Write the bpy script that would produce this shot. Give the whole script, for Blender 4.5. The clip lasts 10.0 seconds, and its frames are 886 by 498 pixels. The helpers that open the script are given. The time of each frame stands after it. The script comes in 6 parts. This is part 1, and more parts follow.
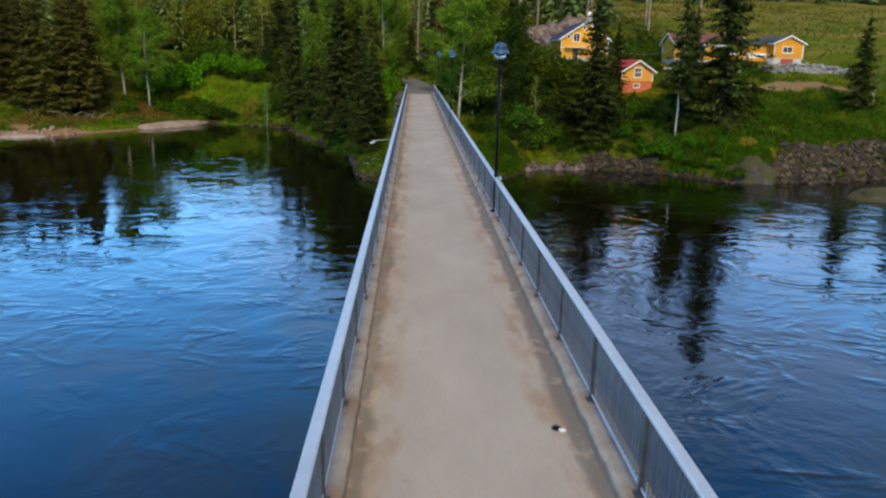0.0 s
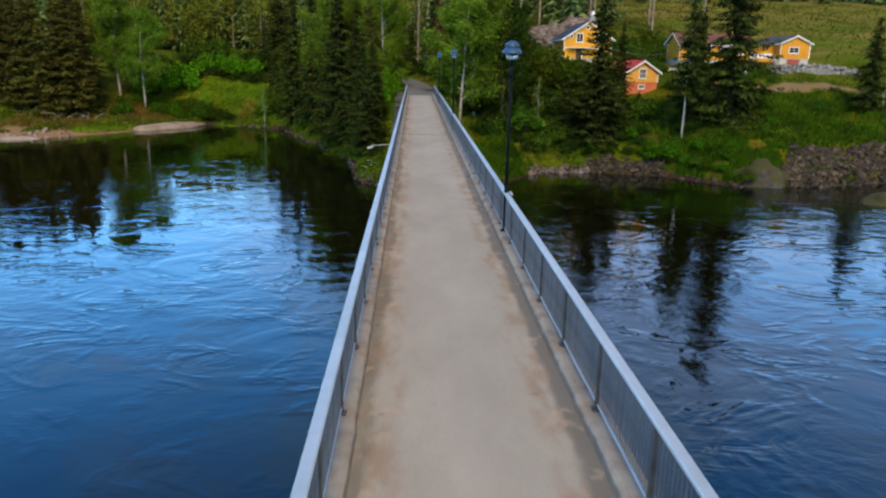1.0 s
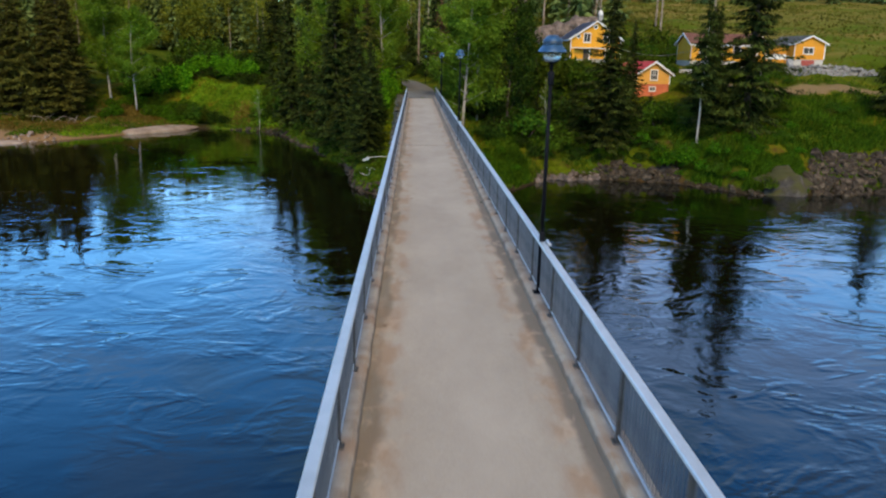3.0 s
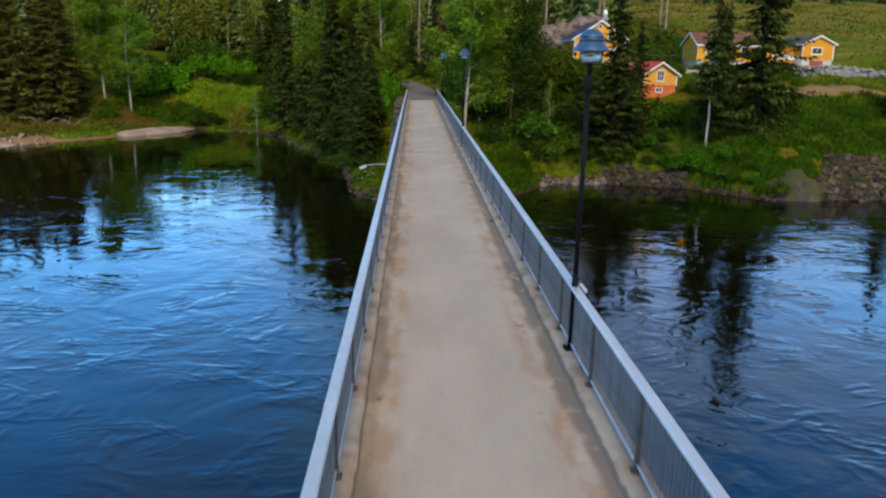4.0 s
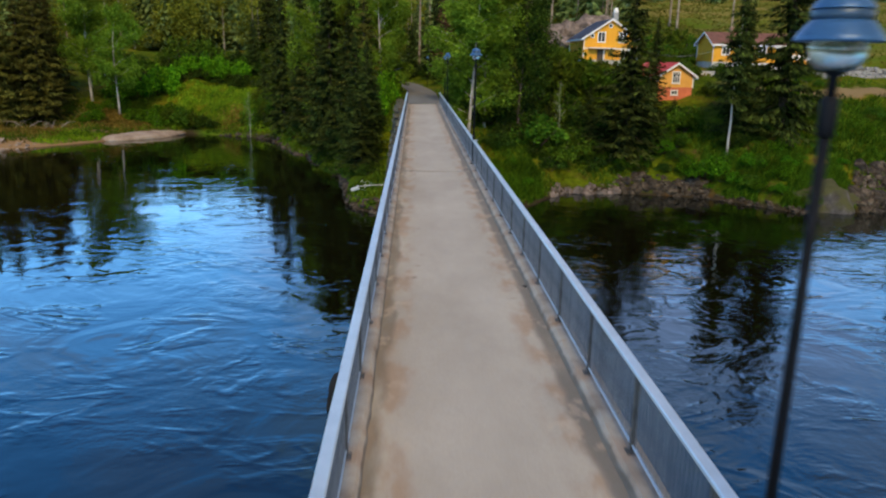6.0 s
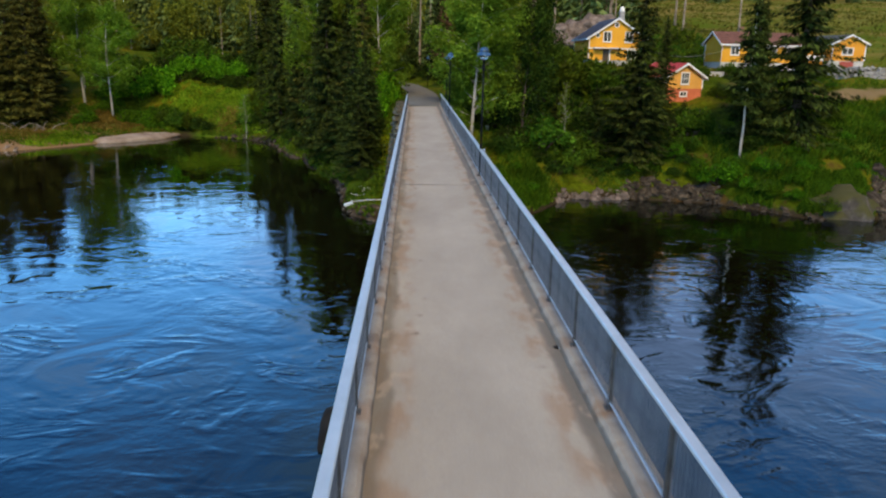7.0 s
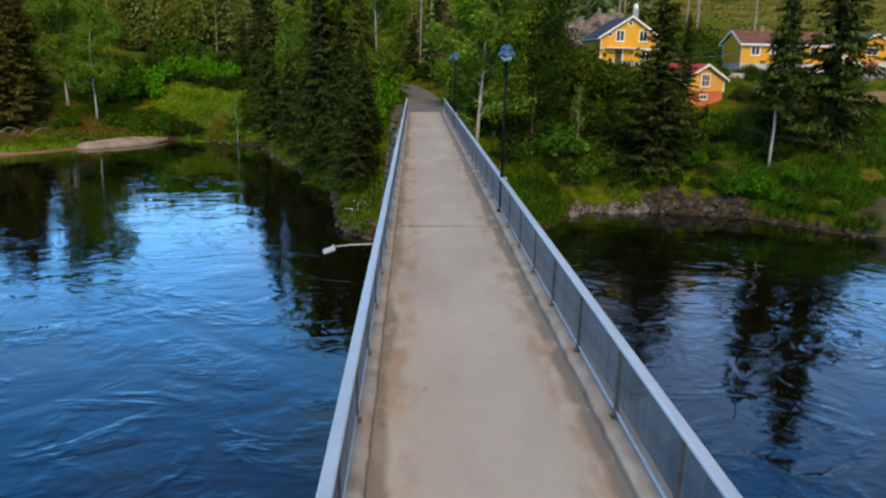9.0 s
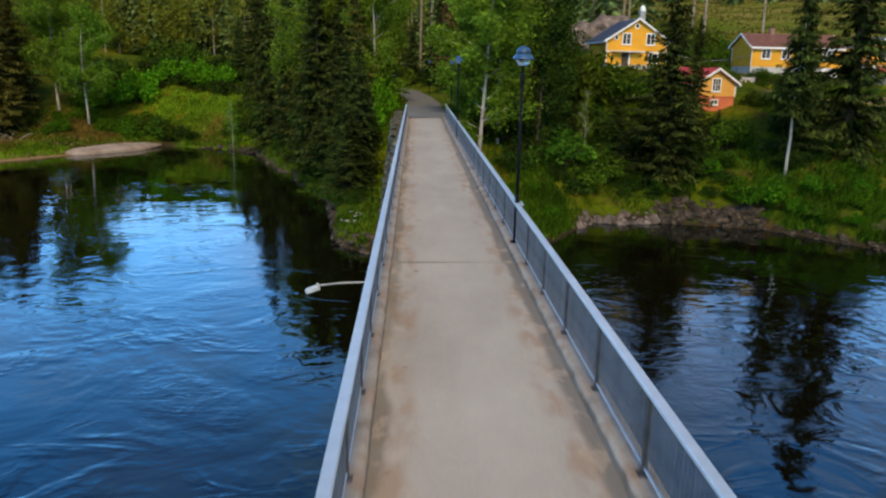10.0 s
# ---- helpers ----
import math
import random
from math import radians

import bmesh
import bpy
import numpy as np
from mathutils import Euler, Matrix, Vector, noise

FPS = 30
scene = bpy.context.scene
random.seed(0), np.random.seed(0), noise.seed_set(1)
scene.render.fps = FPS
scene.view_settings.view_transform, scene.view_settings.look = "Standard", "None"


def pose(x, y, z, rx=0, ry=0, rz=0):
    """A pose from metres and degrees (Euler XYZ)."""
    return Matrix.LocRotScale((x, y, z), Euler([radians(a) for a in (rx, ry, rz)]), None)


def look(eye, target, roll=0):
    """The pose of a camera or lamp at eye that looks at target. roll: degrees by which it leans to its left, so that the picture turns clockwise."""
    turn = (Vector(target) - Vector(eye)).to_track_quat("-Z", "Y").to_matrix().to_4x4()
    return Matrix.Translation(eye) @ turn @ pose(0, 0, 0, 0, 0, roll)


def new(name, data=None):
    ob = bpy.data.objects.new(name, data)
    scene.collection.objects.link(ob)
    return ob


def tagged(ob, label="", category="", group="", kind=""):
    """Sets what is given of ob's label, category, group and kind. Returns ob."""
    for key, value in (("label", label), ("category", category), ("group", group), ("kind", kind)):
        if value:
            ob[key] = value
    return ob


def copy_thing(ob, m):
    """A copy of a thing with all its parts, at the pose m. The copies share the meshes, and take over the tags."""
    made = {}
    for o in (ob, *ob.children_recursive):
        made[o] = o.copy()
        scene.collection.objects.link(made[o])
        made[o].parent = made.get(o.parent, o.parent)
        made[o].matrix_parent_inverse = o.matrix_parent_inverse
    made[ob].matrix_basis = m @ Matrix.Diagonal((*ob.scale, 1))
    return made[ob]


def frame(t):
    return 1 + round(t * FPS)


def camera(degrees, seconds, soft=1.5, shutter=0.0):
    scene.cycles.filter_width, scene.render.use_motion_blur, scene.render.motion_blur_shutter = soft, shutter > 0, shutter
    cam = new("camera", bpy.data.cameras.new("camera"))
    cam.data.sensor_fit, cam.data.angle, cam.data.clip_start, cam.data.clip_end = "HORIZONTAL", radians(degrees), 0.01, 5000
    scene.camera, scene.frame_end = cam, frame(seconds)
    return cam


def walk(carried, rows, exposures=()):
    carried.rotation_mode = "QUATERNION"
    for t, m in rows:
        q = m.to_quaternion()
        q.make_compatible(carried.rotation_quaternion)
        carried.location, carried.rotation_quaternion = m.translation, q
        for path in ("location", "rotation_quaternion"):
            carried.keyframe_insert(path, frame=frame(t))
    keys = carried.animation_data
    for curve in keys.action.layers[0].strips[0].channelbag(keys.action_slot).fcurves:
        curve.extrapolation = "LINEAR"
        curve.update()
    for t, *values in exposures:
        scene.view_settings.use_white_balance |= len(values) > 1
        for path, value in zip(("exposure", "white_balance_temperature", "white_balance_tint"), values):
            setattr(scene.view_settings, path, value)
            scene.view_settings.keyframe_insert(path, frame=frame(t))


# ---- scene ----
cam = camera(62.0, 10.0, 2.25, 0.8)
# seconds, place, then yaw, pitch, roll in degrees
PATH = [
    (0.0, -0.253, -3.053, 4.338, -2.482, -14.653, 1.235),
    (0.5, -0.253, -1.874, 4.335, -2.480, -14.635, 1.235),
    (1.0, -0.257, -0.683, 4.332, -2.477, -14.618, 1.235),
    (1.5, -0.265, 0.527, 4.328, -2.474, -14.602, 1.235),
    (2.0, -0.274, 1.765, 4.325, -2.471, -14.586, 1.235),
    (2.5, -0.286, 3.035, 4.321, -2.468, -14.572, 1.235),
    (4.0, -0.331, 7.074, 4.310, -2.458, -14.531, 1.235),
    (4.5, -0.347, 8.501, 4.307, -2.454, -14.519, 1.235),
    (5.0, -0.363, 9.967, 4.305, -2.451, -14.508, 1.235),
    (5.5, -0.378, 11.470, 4.303, -2.447, -14.497, 1.235),
    (7.0, -0.417, 16.169, 4.301, -2.435, -14.469, 1.235),
    (7.5, -0.426, 17.784, 4.302, -2.431, -14.462, 1.235),
    (8.0, -0.432, 19.416, 4.304, -2.426, -14.454, 1.235),
    (8.5, -0.435, 21.058, 4.308, -2.422, -14.448, 1.235),
    (9.0, -0.434, 22.706, 4.312, -2.417, -14.442, 1.235),
    (9.5, -0.429, 24.352, 4.319, -2.412, -14.437, 1.235),
    (9.6, -0.427, 24.680, 4.320, -2.411, -14.406, 1.235),
    (9.7, -0.426, 25.009, 4.321, -2.410, -14.290, 1.235),
    (9.8, -0.424, 25.337, 4.323, -2.409, -14.239, 1.235),
    (9.9, -0.422, 25.664, 4.325, -2.408, -14.209, 1.235),
    (10.0, -0.419, 25.991, 4.326, -2.407, -14.178, 1.235),
]
walk(cam, [(t, pose(x, y, z, 0, 0, yaw) @ pose(0, 0, 0, 90 + pitch) @ pose(0, 0, 0, 0, 0, roll)) for t, x, y, z, yaw, pitch, roll in PATH])
# ---- end of walk ----

# ---- light ----
world = bpy.data.worlds.new("world")
scene.world = world
world.use_nodes = True
wn, wl = world.node_tree.nodes, world.node_tree.links
wn.clear()
sky = wn.new("ShaderNodeTexSky")
sky.sky_type = "NISHITA"
sky.sun_disc = False
sky.sun_elevation = radians(42)
sky.sun_rotation = radians(180)
sky.altitude = 200
sky.air_density = 1.2
sky.dust_density = 0.2
sky.ozone_density = 6.0
wcoord = wn.new("ShaderNodeTexCoord")
wmap = wn.new("ShaderNodeMapping")
wmap.inputs["Scale"].default_value = (1.0, 1.0, 2.6)
wnoise = wn.new("ShaderNodeTexNoise")
wnoise.inputs["Scale"].default_value = 2.2
wnoise.inputs["Detail"].default_value = 7
wnoise.inputs["Roughness"].default_value = 0.55
wramp = wn.new("ShaderNodeValToRGB")
wramp.color_ramp.elements[0].position, wramp.color_ramp.elements[0].color = 0.44, (0, 0, 0, 1)
wramp.color_ramp.elements[1].position, wramp.color_ramp.elements[1].color = 0.64, (0.72, 0.72, 0.72, 1)
wmix = wn.new("ShaderNodeMixRGB")
wtone = wn.new("ShaderNodeTexNoise")
wtone.inputs["Scale"].default_value = 1.3
wl.new(wmap.outputs["Vector"], wtone.inputs["Vector"])
wcloud = wn.new("ShaderNodeValToRGB")
wcloud.color_ramp.elements[0].position, wcloud.color_ramp.elements[0].color = 0.42, (0.50, 0.47, 0.32, 1)
wcloud.color_ramp.elements[1].position, wcloud.color_ramp.elements[1].color = 0.56, (0.56, 0.50, 0.68, 1)
wl.new(wtone.outputs["Fac"], wcloud.inputs["Fac"])
wbright = wn.new("ShaderNodeVectorMath")
wbright.operation = "SCALE"
wbright.inputs["Scale"].default_value = 6.3
wl.new(wcloud.outputs["Color"], wbright.inputs[0])
wl.new(wbright.outputs["Vector"], wmix.inputs["Color2"])
wback = wn.new("ShaderNodeBackground")
wback.inputs["Strength"].default_value = 0.15
wout = wn.new("ShaderNodeOutputWorld")
wl.new(wcoord.outputs["Generated"], wmap.inputs["Vector"])
wl.new(wmap.outputs["Vector"], wnoise.inputs["Vector"])
# the cloud cover thickens towards the east
wside = wn.new("ShaderNodeSeparateXYZ")
wl.new(wcoord.outputs["Generated"], wside.inputs["Vector"])
wbias = wn.new("ShaderNodeMath")
wbias.operation = "MULTIPLY_ADD"
wbias.inputs[1].default_value = 0.30
wl.new(wside.outputs["X"], wbias.inputs[0])
wl.new(wnoise.outputs["Fac"], wbias.inputs[2])
wl.new(wbias.outputs["Value"], wramp.inputs["Fac"])
wl.new(wramp.outputs["Color"], wmix.inputs["Fac"])
wdeep = wn.new("ShaderNodeHueSaturation")
wdeep.inputs["Saturation"].default_value = 1.2
wdeep.inputs["Value"].default_value = 2.1
wl.new(sky.outputs["Color"], wdeep.inputs["Color"])
wl.new(wdeep.outputs["Color"], wmix.inputs["Color1"])
# the sky is brightest low down and deepens towards the zenith
wsep = wn.new("ShaderNodeSeparateXYZ")
wl.new(wcoord.outputs["Generated"], wsep.inputs["Vector"])
wgrad = wn.new("ShaderNodeMapRange")
wgrad.interpolation_type = "SMOOTHSTEP"
wgrad.inputs["From Min"].default_value, wgrad.inputs["From Max"].default_value = 0.12, 0.62
wgrad.inputs["To Min"].default_value, wgrad.inputs["To Max"].default_value = 2.05, 0.70
wl.new(wsep.outputs["Z"], wgrad.inputs["Value"])
wscale = wn.new("ShaderNodeVectorMath")
wscale.operation = "SCALE"
# thin torn veils of high cloud
wveil = wn.new("ShaderNodeTexNoise")
wveil.inputs["Scale"].default_value = 5.0
wveil.inputs["Detail"].default_value = 5
wveil.inputs["Distortion"].default_value = 0.8
wl.new(wmap.outputs["Vector"], wveil.inputs["Vector"])
wthin = wn.new("ShaderNodeMapRange")
wthin.interpolation_type = "SMOOTHSTEP"
wthin.inputs["From Min"].default_value, wthin.inputs["From Max"].default_value = 0.44, 0.68
wthin.inputs["To Max"].default_value = 0.32
wl.new(wveil.outputs["Fac"], wthin.inputs["Value"])
wmix2 = wn.new("ShaderNodeMixRGB")
wl.new(wthin.outputs["Result"], wmix2.inputs["Fac"])
wl.new(wmix.outputs["Color"], wmix2.inputs["Color1"])
wl.new(wbright.outputs["Vector"], wmix2.inputs["Color2"])
wl.new(wmix2.outputs["Color"], wscale.inputs[0])
wl.new(wgrad.outputs["Result"], wscale.inputs["Scale"])
wl.new(wscale.outputs["Vector"], wback.inputs["Color"])
wl.new(wback.outputs["Background"], wout.inputs["Surface"])

sun_data = bpy.data.lights.new("sun", "SUN")
sun_data.energy = 4.0
sun_data.angle = radians(14)
sun_data.color = (1.0, 0.77, 0.40)
sun = new("sun", sun_data)
sun.matrix_world = look((0, 0, 60), (0, 50, 60 - 47))
scene.view_settings.exposure = -0.28


# ---- materials ----
def material(name, colours, scale=4.0, detail=6.0, rough=0.8, metal=0.0, bump=0.3, fine=60.0, coords="Object", spread=(0.35, 0.7), tint=0.0, islands=False, spec=0.4):
    """A rough surface: two to four colours by noise, finer grain in colour and relief. tint: how far single objects or pieces differ."""
    m = bpy.data.materials.new(name)
    m.use_nodes = True
    n, l = m.node_tree.nodes, m.node_tree.links
    b = n["Principled BSDF"]
    tc = n.new("ShaderNodeTexCoord")
    a = n.new("ShaderNodeTexNoise")
    a.inputs["Scale"].default_value, a.inputs["Detail"].default_value, a.inputs["Roughness"].default_value = scale, detail, 0.6
    g = n.new("ShaderNodeTexNoise")
    g.inputs["Scale"].default_value, g.inputs["Detail"].default_value = fine, 4
    l.new(tc.outputs[coords], a.inputs["Vector"])
    l.new(tc.outputs[coords], g.inputs["Vector"])
    r = n.new("ShaderNodeValToRGB")
    e = r.color_ramp.elements
    while len(e) < len(colours):
        e.new(0.5)
    for i, c in enumerate(colours):
        e[i].position = spread[0] + (spread[1] - spread[0]) * i / (len(colours) - 1)
        e[i].color = (*c, 1)
    l.new(a.outputs["Fac"], r.inputs["Fac"])
    hsv = n.new("ShaderNodeHueSaturation")
    grain = n.new("ShaderNodeMapRange")
    grain.inputs["To Min"].default_value, grain.inputs["To Max"].default_value = 0.75, 1.25
    l.new(g.outputs["Fac"], grain.inputs["Value"])
    l.new(r.outputs["Color"], hsv.inputs["Color"])
    last = grain.outputs["Result"]
    if tint:
        if islands:
            src = n.new("ShaderNodeNewGeometry").outputs["Random Per Island"]
        else:
            src = n.new("ShaderNodeObjectInfo").outputs["Random"]
        tr = n.new("ShaderNodeMapRange")
        tr.inputs["To Min"].default_value, tr.inputs["To Max"].default_value = 1 - tint, 1 + tint
        l.new(src, tr.inputs["Value"])
        mul = n.new("ShaderNodeMath")
        mul.operation = "MULTIPLY"
        l.new(last, mul.inputs[0])
        l.new(tr.outputs["Result"], mul.inputs[1])
        last = mul.outputs["Value"]
    l.new(last, hsv.inputs["Value"])
    l.new(hsv.outputs["Color"], b.inputs["Base Color"])
    b.inputs["Roughness"].default_value, b.inputs["Metallic"].default_value = rough, metal
    b.inputs["Specular IOR Level"].default_value = spec
    if bump:
        bp = n.new("ShaderNodeBump")
        bp.inputs["Strength"].default_value, bp.inputs["Distance"].default_value = bump, 0.02
        l.new(g.outputs["Fac"], bp.inputs["Height"])
        l.new(bp.outputs["Normal"], b.inputs["Normal"])
    return m


def leaf_material(name, dark, light, thin=0.25, hue=0.02, clump=0.45):
    """Leaves: colour by leaf, by clump and by tree, a little light passes through."""
    m = bpy.data.materials.new(name)
    m.use_nodes = True
    n, l = m.node_tree.nodes, m.node_tree.links
    b = n["Principled BSDF"]
    geo, info = n.new("ShaderNodeNewGeometry"), n.new("ShaderNodeObjectInfo")
    r = n.new("ShaderNodeValToRGB")
    r.color_ramp.elements[0].color, r.color_ramp.elements[1].color = (*dark, 1), (*light, 1)
    r.color_ramp.elements[0].position = 0.22
    l.new(geo.outputs["Random Per Island"], r.inputs["Fac"])
    hsv = n.new("ShaderNodeHueSaturation")
    hm, vm = n.new("ShaderNodeMapRange"), n.new("ShaderNodeMapRange")
    hm.inputs["To Min"].default_value, hm.inputs["To Max"].default_value = 0.5 - hue, 0.5 + hue
    vm.inputs["To Min"].default_value, vm.inputs["To Max"].default_value = 0.75, 1.25
    l.new(info.outputs["Random"], hm.inputs["Value"])
    l.new(info.outputs["Random"], vm.inputs["Value"])
    l.new(hm.outputs["Result"], hsv.inputs["Hue"])
    tc, cn, cm, vv = n.new("ShaderNodeTexCoord"), n.new("ShaderNodeTexNoise"), n.new("ShaderNodeMapRange"), n.new("ShaderNodeMath")
    cn.inputs["Scale"].default_value, cn.inputs["Detail"].default_value = clump, 3
    cm.inputs["From Min"].default_value, cm.inputs["From Max"].default_value = 0.3, 0.7
    cm.inputs["To Min"].default_value, cm.inputs["To Max"].default_value = 0.62, 1.38
    vv.operation = "MULTIPLY"
    l.new(tc.outputs["Object"], cn.inputs["Vector"])
    l.new(cn.outputs["Fac"], cm.inputs["Value"])
    l.new(cm.outputs["Result"], vv.inputs[0])
    l.new(vm.outputs["Result"], vv.inputs[1])
    l.new(vv.outputs["Value"], hsv.inputs["Value"])
    l.new(r.outputs["Color"], hsv.inputs["Color"])
    l.new(hsv.outputs["Color"], b.inputs["Base Color"])
    b.inputs["Roughness"].default_value = 0.85
    b.inputs["Specular IOR Level"].default_value = 0.06
    t = n.new("ShaderNodeBsdfTranslucent")
    l.new(hsv.outputs["Color"], t.inputs["Color"])
    mix = n.new("ShaderNodeMixShader")
    mix.inputs["Fac"].default_value = thin
    l.new(b.outputs["BSDF"], mix.inputs[1])
    l.new(t.outputs["BSDF"], mix.inputs[2])
    l.new(mix.outputs["Shader"], n["Material Output"].inputs["Surface"])
    return m


def deck_material():
    """Worn concrete: pale in the middle, with rust-brown and dark stains where water runs along both kerbs."""
    m = bpy.data.materials.new("deck_concrete")
    m.use_nodes = True
    n, l = m.node_tree.nodes, m.node_tree.links
    b = n["Principled BSDF"]
    tc = n.new("ShaderNodeTexCoord")

    def noise_of(scale, detail, stretch=(1, 1, 1), rough=0.6):
        mp = n.new("ShaderNodeMapping")
        mp.inputs["Scale"].default_value = stretch
        t = n.new("ShaderNodeTexNoise")
        t.inputs["Scale"].default_value, t.inputs["Detail"].default_value, t.inputs["Roughness"].default_value = scale, detail, rough
        l.new(tc.outputs["Object"], mp.inputs["Vector"])
        l.new(mp.outputs["Vector"], t.inputs["Vector"])
        return t.outputs["Fac"]

    def math_of(op, a, c):
        k = n.new("ShaderNodeMath")
        k.operation = op
        for i, v in enumerate((a, c)):
            if isinstance(v, (int, float)):
                k.inputs[i].default_value = v
            else:
                l.new(v, k.inputs[i])
        return k.outputs["Value"]

    def step(v, lo, hi):
        k = n.new("ShaderNodeMapRange")
        k.interpolation_type = "SMOOTHSTEP"
        k.inputs["From Min"].default_value, k.inputs["From Max"].default_value = lo, hi
        l.new(v, k.inputs["Value"])
        return k.outputs["Result"]

    def over(base, colour, fac):
        k = n.new("ShaderNodeMixRGB")
        k.inputs["Color2"].default_value = (*colour, 1)
        l.new(base, k.inputs["Color1"])
        l.new(fac, k.inputs["Fac"])
        return k.outputs["Color"]

    sep = n.new("ShaderNodeSeparateXYZ")
    l.new(tc.outputs["Object"], sep.inputs["Vector"])
    wobble = math_of("MULTIPLY", math_of("SUBTRACT", noise_of(0.9, 4, (1, 0.6, 1)), 0.5), 0.5)
    # distance from the deck's middle line, bent by the stains' uneven edges
    off = math_of("ADD", math_of("ABSOLUTE", math_of("SUBTRACT", sep.outputs["X"], 0.47), 0), wobble)
    r = n.new("ShaderNodeValToRGB")
    e = r.color_ramp.elements
    e[0].position, e[0].color = 0.3, (0.316, 0.288, 0.252, 1)
    e[1].position, e[1].color = 0.72, (0.425, 0.393, 0.350, 1)
    l.new(noise_of(0.5, 7, (1, 0.45, 1), 0.65), r.inputs["Fac"])
    col = r.outputs["Color"]
    band = math_of("MULTIPLY", step(off, 0.74, 1.0), step(noise_of(1.5, 6, (1.3, 0.55, 1)), 0.42, 0.62))
    col = over(col, (0.29, 0.185, 0.115), math_of("MULTIPLY", band, 0.6))
    dark = math_of("MULTIPLY", step(off, 1.10, 1.26), step(noise_of(0.6, 6, (1.4, 0.35, 1)), 0.28, 0.52))
    col = over(col, (0.13, 0.115, 0.095), math_of("MULTIPLY", dark, 0.66))
    spots = math_of("MULTIPLY", step(noise_of(1.7, 3, (1, 1, 1)), 0.66, 0.76), step(off, 0.55, 0.9))
    col = over(col, (0.10, 0.06, 0.04), math_of("MULTIPLY", spots, 0.7))
    # the grey gutter strip along the right kerb
    edge = math_of("ADD", sep.outputs["X"], math_of("MULTIPLY", wobble, 0.45))
    gutter = math_of("MULTIPLY", step(edge, 1.60, 1.74), step(noise_of(0.8, 6, (1.2, 0.4, 1)), 0.2, 0.42))
    col = over(col, (0.165, 0.155, 0.145), math_of("MULTIPLY", gutter, 0.85))
    pale = math_of("MULTIPLY", step(noise_of(2.1, 5, (1, 0.8, 1)), 0.56, 0.63), step(off, 0.72, 1.0))
    col = over(col, (0.46, 0.375, 0.30), math_of("MULTIPLY", pale, 0.4))
    hsv = n.new("ShaderNodeHueSaturation")
    k = n.new("ShaderNodeMapRange")
    k.inputs["To Min"].default_value, k.inputs["To Max"].default_value = 0.8, 1.2
    l.new(noise_of(38, 5), k.inputs["Value"])
    l.new(k.outputs["Result"], hsv.inputs["Value"])
    l.new(col, hsv.inputs["Color"])
    l.new(hsv.outputs["Color"], b.inputs["Base Color"])
    b.inputs["Roughness"].default_value = 0.88
    b.inputs["Specular IOR Level"].default_value = 0.25
    bp = n.new("ShaderNodeBump")
    bp.inputs["Strength"].default_value, bp.inputs["Distance"].default_value = 0.35, 0.01
    l.new(noise_of(55, 4), bp.inputs["Height"])
    l.new(bp.outputs["Normal"], b.inputs["Normal"])
    return m


